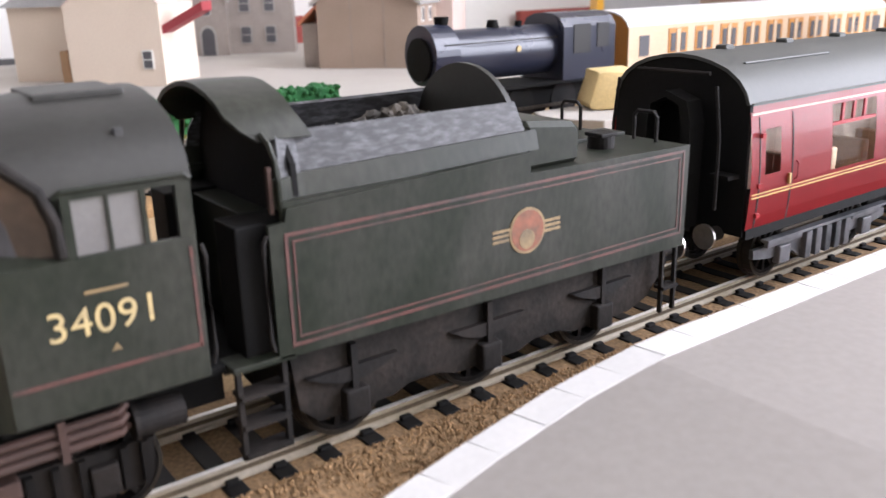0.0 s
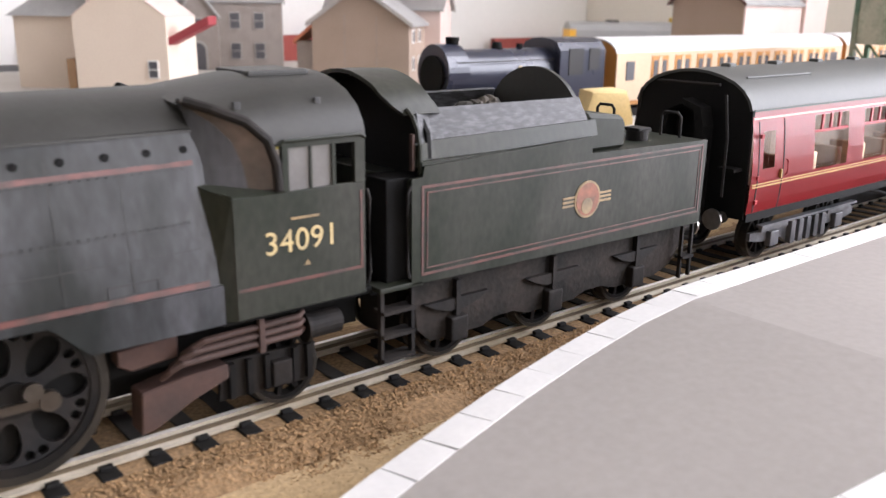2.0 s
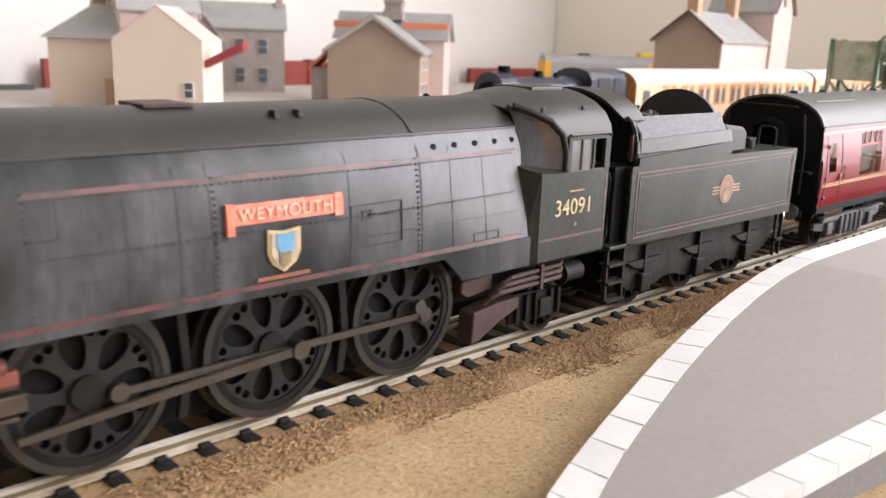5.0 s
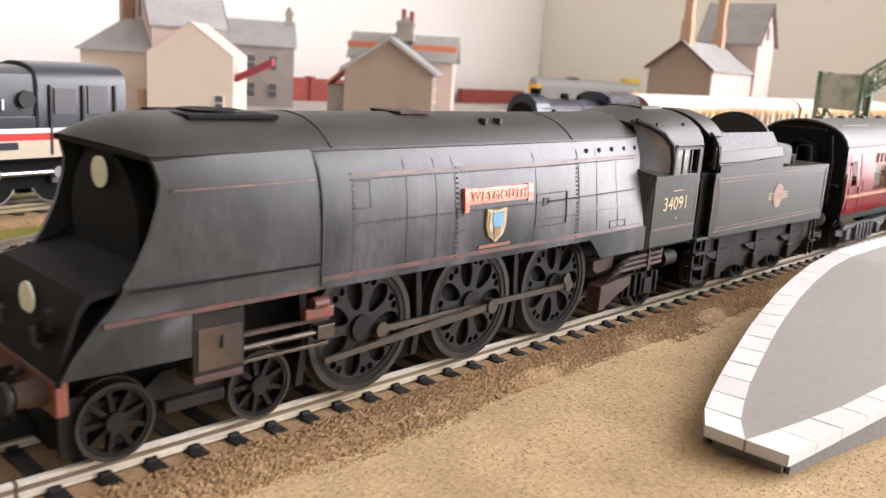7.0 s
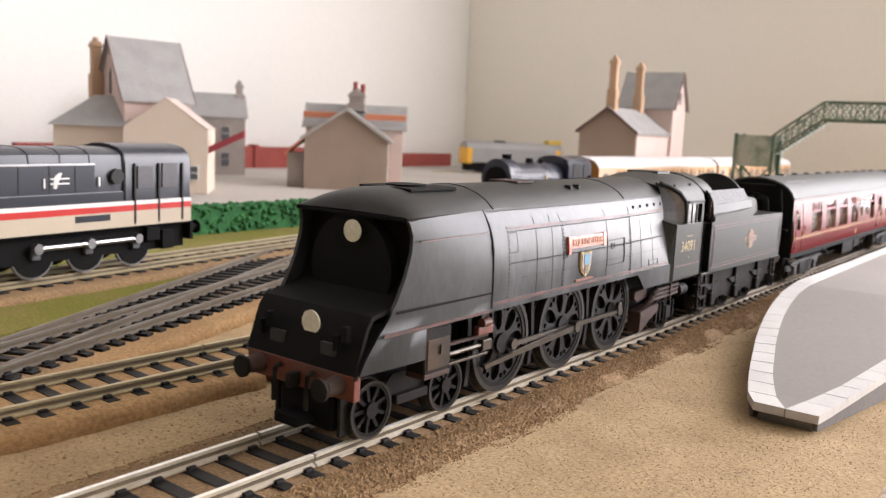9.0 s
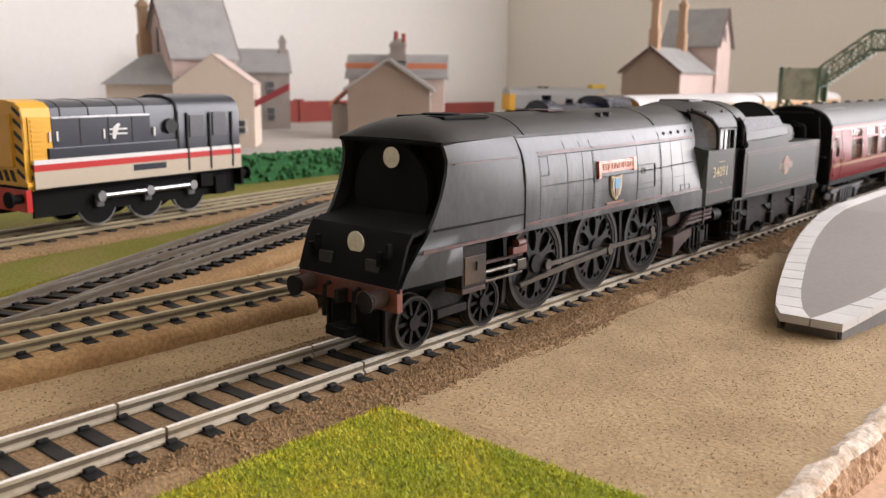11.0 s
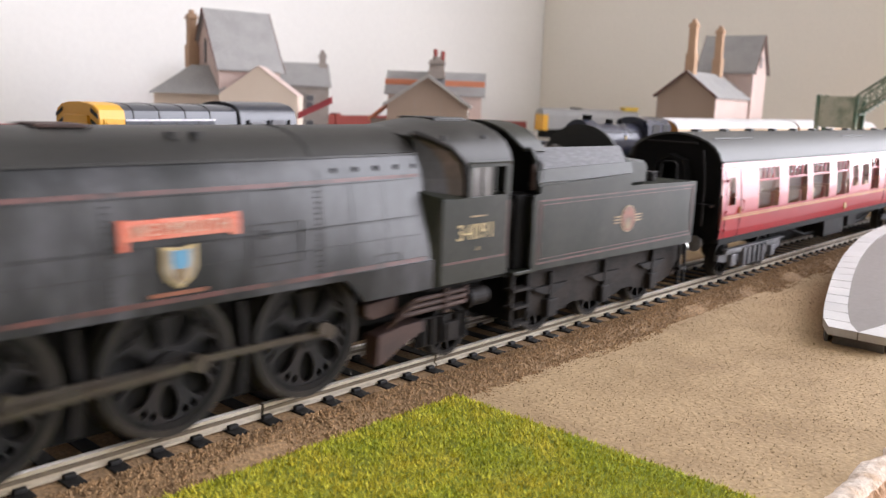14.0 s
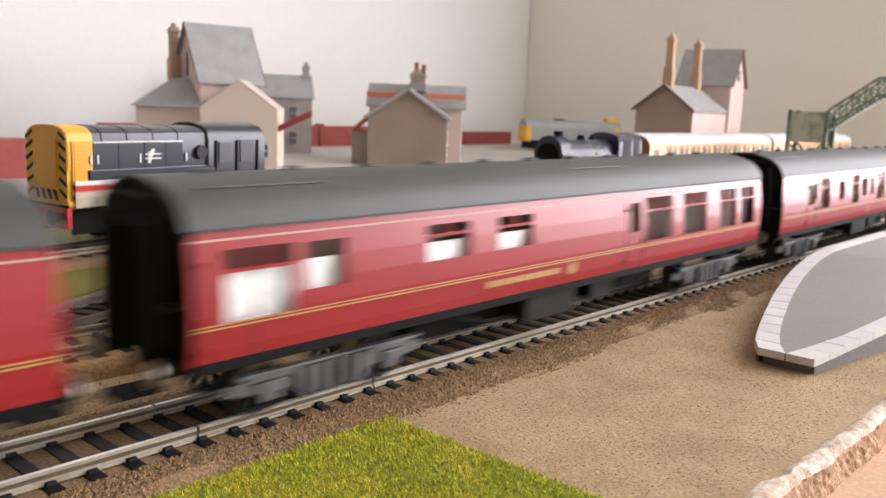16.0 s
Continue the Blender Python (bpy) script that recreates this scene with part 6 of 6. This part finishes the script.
    for sg in (-1, 1):  # slanted black stripes down both edges, slats round the corner
        for z in (20.5, 25, 29.5, 34, 38.5, 42.5):
            part("warning_stripe", prism([(sg * 12.9, z), (sg * 12.9, z + 1.3), (sg * 8.8, z + 3.7), (sg * 8.8, z + 2.4)], -53.8, -53.3, "x"), SEAM, sh)
        part("nose_side", box(-51.4, -44.6, sg * 13.5 - 0.35, sg * 13.5 + 0.35, 19, 42.5, 0.1), SHYELLOW, sh)
        for z in np.arange(27, 41, 1.7):
            part("louvre", box(-50.6, -45.6, sg * 13.9 - 0.3, sg * 13.9 + 0.3, z, z + 0.8), SHYELLOW, sh)
        for z in (20.2, 24.2):
            part("nose_band", box(-51.5, -44.5, sg * 13.9 - 0.2, sg * 13.9 + 0.2, z, z + 1.7), SEAM, sh)
    for y in (-6, -2, 2, 6):
        part("warning_stripe", prism([(y - 1.6, 19.5), (y, 19.5), (y + 1.8, 23.5), (y + 0.2, 23.5)], -53.8, -53.3, "x"), SEAM, sh)
    part("radiator_panel", box(-54.3, -53.3, -7.4, 7.4, 24.5, 43.5, 0.3), SHYELLOW, sh)
    part("footplate", box(-54, 52, -14.2, 14.2, 16.2, 18.0), BLACK, sh)
    part("buffer_beam", box(-54.6, -52.5, -14.5, 14.5, 9, 17), SHRED, sh)
    part("nose_apron", box(-53.6, -44, -14.2, 14.2, 16.6, 19.4), SHYELLOW, sh)
    part("buffer_beam", box(51, 52.6, -14.5, 14.5, 9, 17), BLACK, sh)


shunter()

# ---- far trains ----
TANKBLUE = material("blue_black_gloss", (0.020, 0.023, 0.040), 0.28, spread=0.03, bump=0.0)
UMBER = material("orange_brown_panel", (0.52, 0.24, 0.06), 0.45, spread=0.08)
PCREAM = material("cream_panel", (0.60, 0.45, 0.30), 0.45, spread=0.06)
WHITEROOF = material("white_coach_roof", (0.60, 0.59, 0.58), 0.55, spread=0.05)
DGREY = material("diesel_grey", (0.34, 0.34, 0.335), 0.45, spread=0.06)


def tank_engine():
    te = empty("tank_engine", "glossy black tank engine with a domed boiler", "locomotive", m=at(336, 190, 0, 0, 0, 0.6) @ Matrix.Diagonal((0.915, 0.93, 1.01, 1)))
    part("smokebox", cyl((8, 0, 33.5), 12.6, 14, "x", 30), TANKBLUE, te)
    part("smokebox_door", cyl((0.4, 0, 32), 9, 1.8, "x", 26), BLACK, te)
    part("boiler", cyl((46, 0, 32.2), 11.2, 66, "x", 36), TANKBLUE, te, "shiny blue-black boiler tank", True)
    part("chimney", cyl((13.5, 0, 45.5), 2.8, 7, "z", 20, r2=3.6), BLACK, te)
    part("dome", cyl((45, 0, 44.4), 3.4, 4, "z", 20, r2=2.4), BLACK, te)
    part("safety_valve", cyl((62, 0, 44), 1.8, 3, "z", 14), BLACK, te)
    ca = [(15, 18), (15, 42), (12, 46), (6, 48), (0, 48.4), (-6, 48), (-12, 46), (-15, 42), (-15, 18)]
    part("cab", prism(ca, 79, 117, "x"), TANKBLUE, te)
    for sg in (-1, 1):
        part("cab_opening", box(86, 98, sg * 15.0 - 0.4, sg * 15.0 + 0.4, 30, 43), SEAM, te)
        part("cab_opening", box(103, 112, sg * 15.0 - 0.4, sg * 15.0 + 0.4, 32, 43), SEAM, te)
        part("tank_badge", cyl((52, sg * 11.4, 34), 1.4, 0.6, "y", 14), GOLD, te)
        part("handrail", tube([(6, sg * 11.8, 38), (78, sg * 11.8, 38)], 0.3, 6), FRAME, te)
        part("frame", box(2, 116, sg * 9.6 - 0.5, sg * 9.6 + 0.5, 6, 18), BLACK, te)
        for x in (26, 54, 84):
            part("wheel", cyl((x, sg * 9.4, 9.0), 9.0, 2.4, "y", 28), WHEEL, te)
        part("side_rod", box(24, 86, sg * 11.2 - 0.4, sg * 11.2 + 0.4, 6.6, 8.0), ROD, te)
        part("buffer", cyl((-3, sg * 11.4, 13.8), 2.2, 6, "x", 16), BLACK, te)
    part("running_plate", box(-1, 118, -15, 15, 17, 18.4), BLACK, te)


def pullman(x, n):
    co = empty("cream_coach", "cream and orange-brown railway coach with a white roof", "coach", "cream coaches", at(x, 190 + (x - 328) * 0.0105, 0, 0, 0, 0.6))
    L = 250
    arc = [(17.4, 40.5), (16.2, 43), (13, 45.6), (8, 47.4), (0, 48.4)]
    arc = arc + [(-y, z) for y, z in arc[-2::-1]]
    part("roof", shell([[(xx, y, z) for y, z in arc] for xx in (-0.5, 125, L + 0.5)], 0.7), WHITEROOF, co, "", True)
    for e in (0, L - 1):
        part("end_wall", prism([(y * 0.98, z - 0.3) for y, z in arc] + [(-17, 14), (17, 14)], e, e + 1, "x"), UMBER, co)
    for sg in (-1, 1):
        part("lower_panel", box(0, L, sg * 17 - 0.5, sg * 17 + 0.5, 15, 24.5), PCREAM, co)
        part("upper_panel", box(0, L, sg * 17.0 - 0.4, sg * 17.0 + 0.4, 24.5, 40.6), PCREAM, co)
        part("solebar", box(0, L, sg * 16 - 0.5, sg * 16 + 0.5, 12.5, 15), UMBER, co)
        for x0 in np.arange(30, 225, 21.5):
            win = part("window", box(x0, x0 + 15, sg * 17.5 - 0.3, sg * 17.5 + 0.3, 25.5, 38.5), UMBER, co)
            for q in (1.6, 9.6):
                part("pane", box(x0 + q, x0 + q + 3.6, sg * 17.9 - 0.2, sg * 17.9 + 0.2, 27, 36), GLASSDARK, win)
            part("mullion", box(x0 + 6, x0 + 9, sg * 17.9 - 0.2, sg * 17.9 + 0.2, 26, 38), PCREAM, win)
        for x0 in (8, 236):
            part("door_window", box(x0, x0 + 7, sg * 17.5 - 0.3, sg * 17.5 + 0.3, 26, 36), GLASSDARK, co)
        for c in (38, 212):
            part("bogie", box(c - 24, c + 24, sg * 13 - 0.6, sg * 13 + 0.6, 4, 10, 0.4), FRAME, co)
            for xx in (c - 17, c + 17):
                part("wheel", cyl((xx, sg * 9.4, 6.2), 6.2, 2.2, "y", 20), WHEEL, co)
    part("floor_pan", box(1, L - 1, -16, 16, 12, 14), BLACK, co)


def far_diesel():
    d = empty("diesel_locomotive", "grey diesel locomotive with yellow ends on a far siding", "locomotive", m=at(930, 655, 0, 0, 0, -32))
    ar = [(17, 16), (17, 37), (14, 43), (8, 46.5), (0, 48)]
    ar = ar + [(-y, z) for y, z in ar[::-1][1:]]
    part("body", prism(ar, 12, 150, "x"), DGREY, d, "pale grey body")
    for x0, x1 in ((0, 12), (150, 162)):
        part("cab", prism([(y * 0.98, z) for y, z in ar], x0, x1, "x"), DGREY, d)
        part("cab_front", prism([(16.8, 14), (16.8, 38), (-16.8, 38), (-16.8, 14)], x0 - 0.6, x0 + 8, "x"), SHYELLOW, d, "yellow cab end")
    part("roof_gear", box(140, 164, -8, 8, 47, 53, 0.6), YELLOW, d)
    part("roof_fan", cyl((60, 0, 48.5), 9, 2, "z", 24), FRAME, d)
    part("dark_underbody", box(4, 158, -13, 13, 3, 16), BLACK, d)
    for x in (28, 134):
        for sg in (-1, 1):
            part("wheel", cyl((x, sg * 9.4, 7), 7, 2.2, "y", 20), WHEEL, d)


def yellow_block():
    rng = random.Random(4)
    bm = box(-13, 13, -11, 11, 0, 17, 3.0)
    for v in bm.verts:
        v.co += Vector((rng.uniform(-0.8, 0.8), rng.uniform(-0.8, 0.8), rng.uniform(-0.6, 0.6) if v.co.z > 1 else 0))
        if v.co.z > 12:
            v.co.x *= 0.72
    ob = part("yellow_wagon_load", bm, material("yellow_foam", (0.80, 0.62, 0.30), 0.85, spread=0.1, second=(0.70, 0.50, 0.2), amount=0.5, patch=60), smooth=True)
    ob.matrix_basis = at(YB[0], YB[1], YB[2], 0, 0, -30)
    tagged(ob, "pale yellow rounded foam block beside the track", "block")


YB = (415.0, 153.0, 8.0)
structure(part("island_platform", prism([(372, 150), (384, 128), (900, 120), (900, 166), (380, 166)], GZ - 1, 8.0, "z", bevel=0.4), PAVE), "pale grey far station platform", "platform")
tank_engine()
pullman(449, 0)
pullman(706, 1)
far_diesel()
yellow_block()


def motions():
    """The train rolls away; its wheels and rods turn with it."""
    path = [(t, rolled(t)) for t in TIMES]
    for thing in CARRIED:
        base = thing.matrix_basis.copy()
        walk(thing, [(t, Matrix.Translation((s * MM, 0, 0)) @ base) for t, s in path])
    for ob, x, y, r in SPUN:
        walk(ob, [(t, at(x, y, r, 0, math.degrees(s / r), 0)) for t, s in path])
    r = 12.35
    for cr, main, head in RODS:
        rows_c, rows_m, rows_h = [], [], []
        for t, s in path:
            a = s / r + radians(12)
            px, pz = THROW * math.cos(a), -THROW * math.sin(a)
            bx, bz = DRIVERS[1] + px, r + pz
            tilt = math.asin((bz - 14.4) / 45.0)
            hx = bx - 45.0 * math.cos(tilt)
            rows_c.append((t, at(bx, 0, bz)))
            rows_m.append((t, at(bx, 0, bz, 0, math.degrees(tilt), 0)))
            rows_h.append((t, at(hx, 0, 14.4)))
        walk(cr, rows_c)
        walk(main, rows_m)
        walk(head, rows_h)


motions()
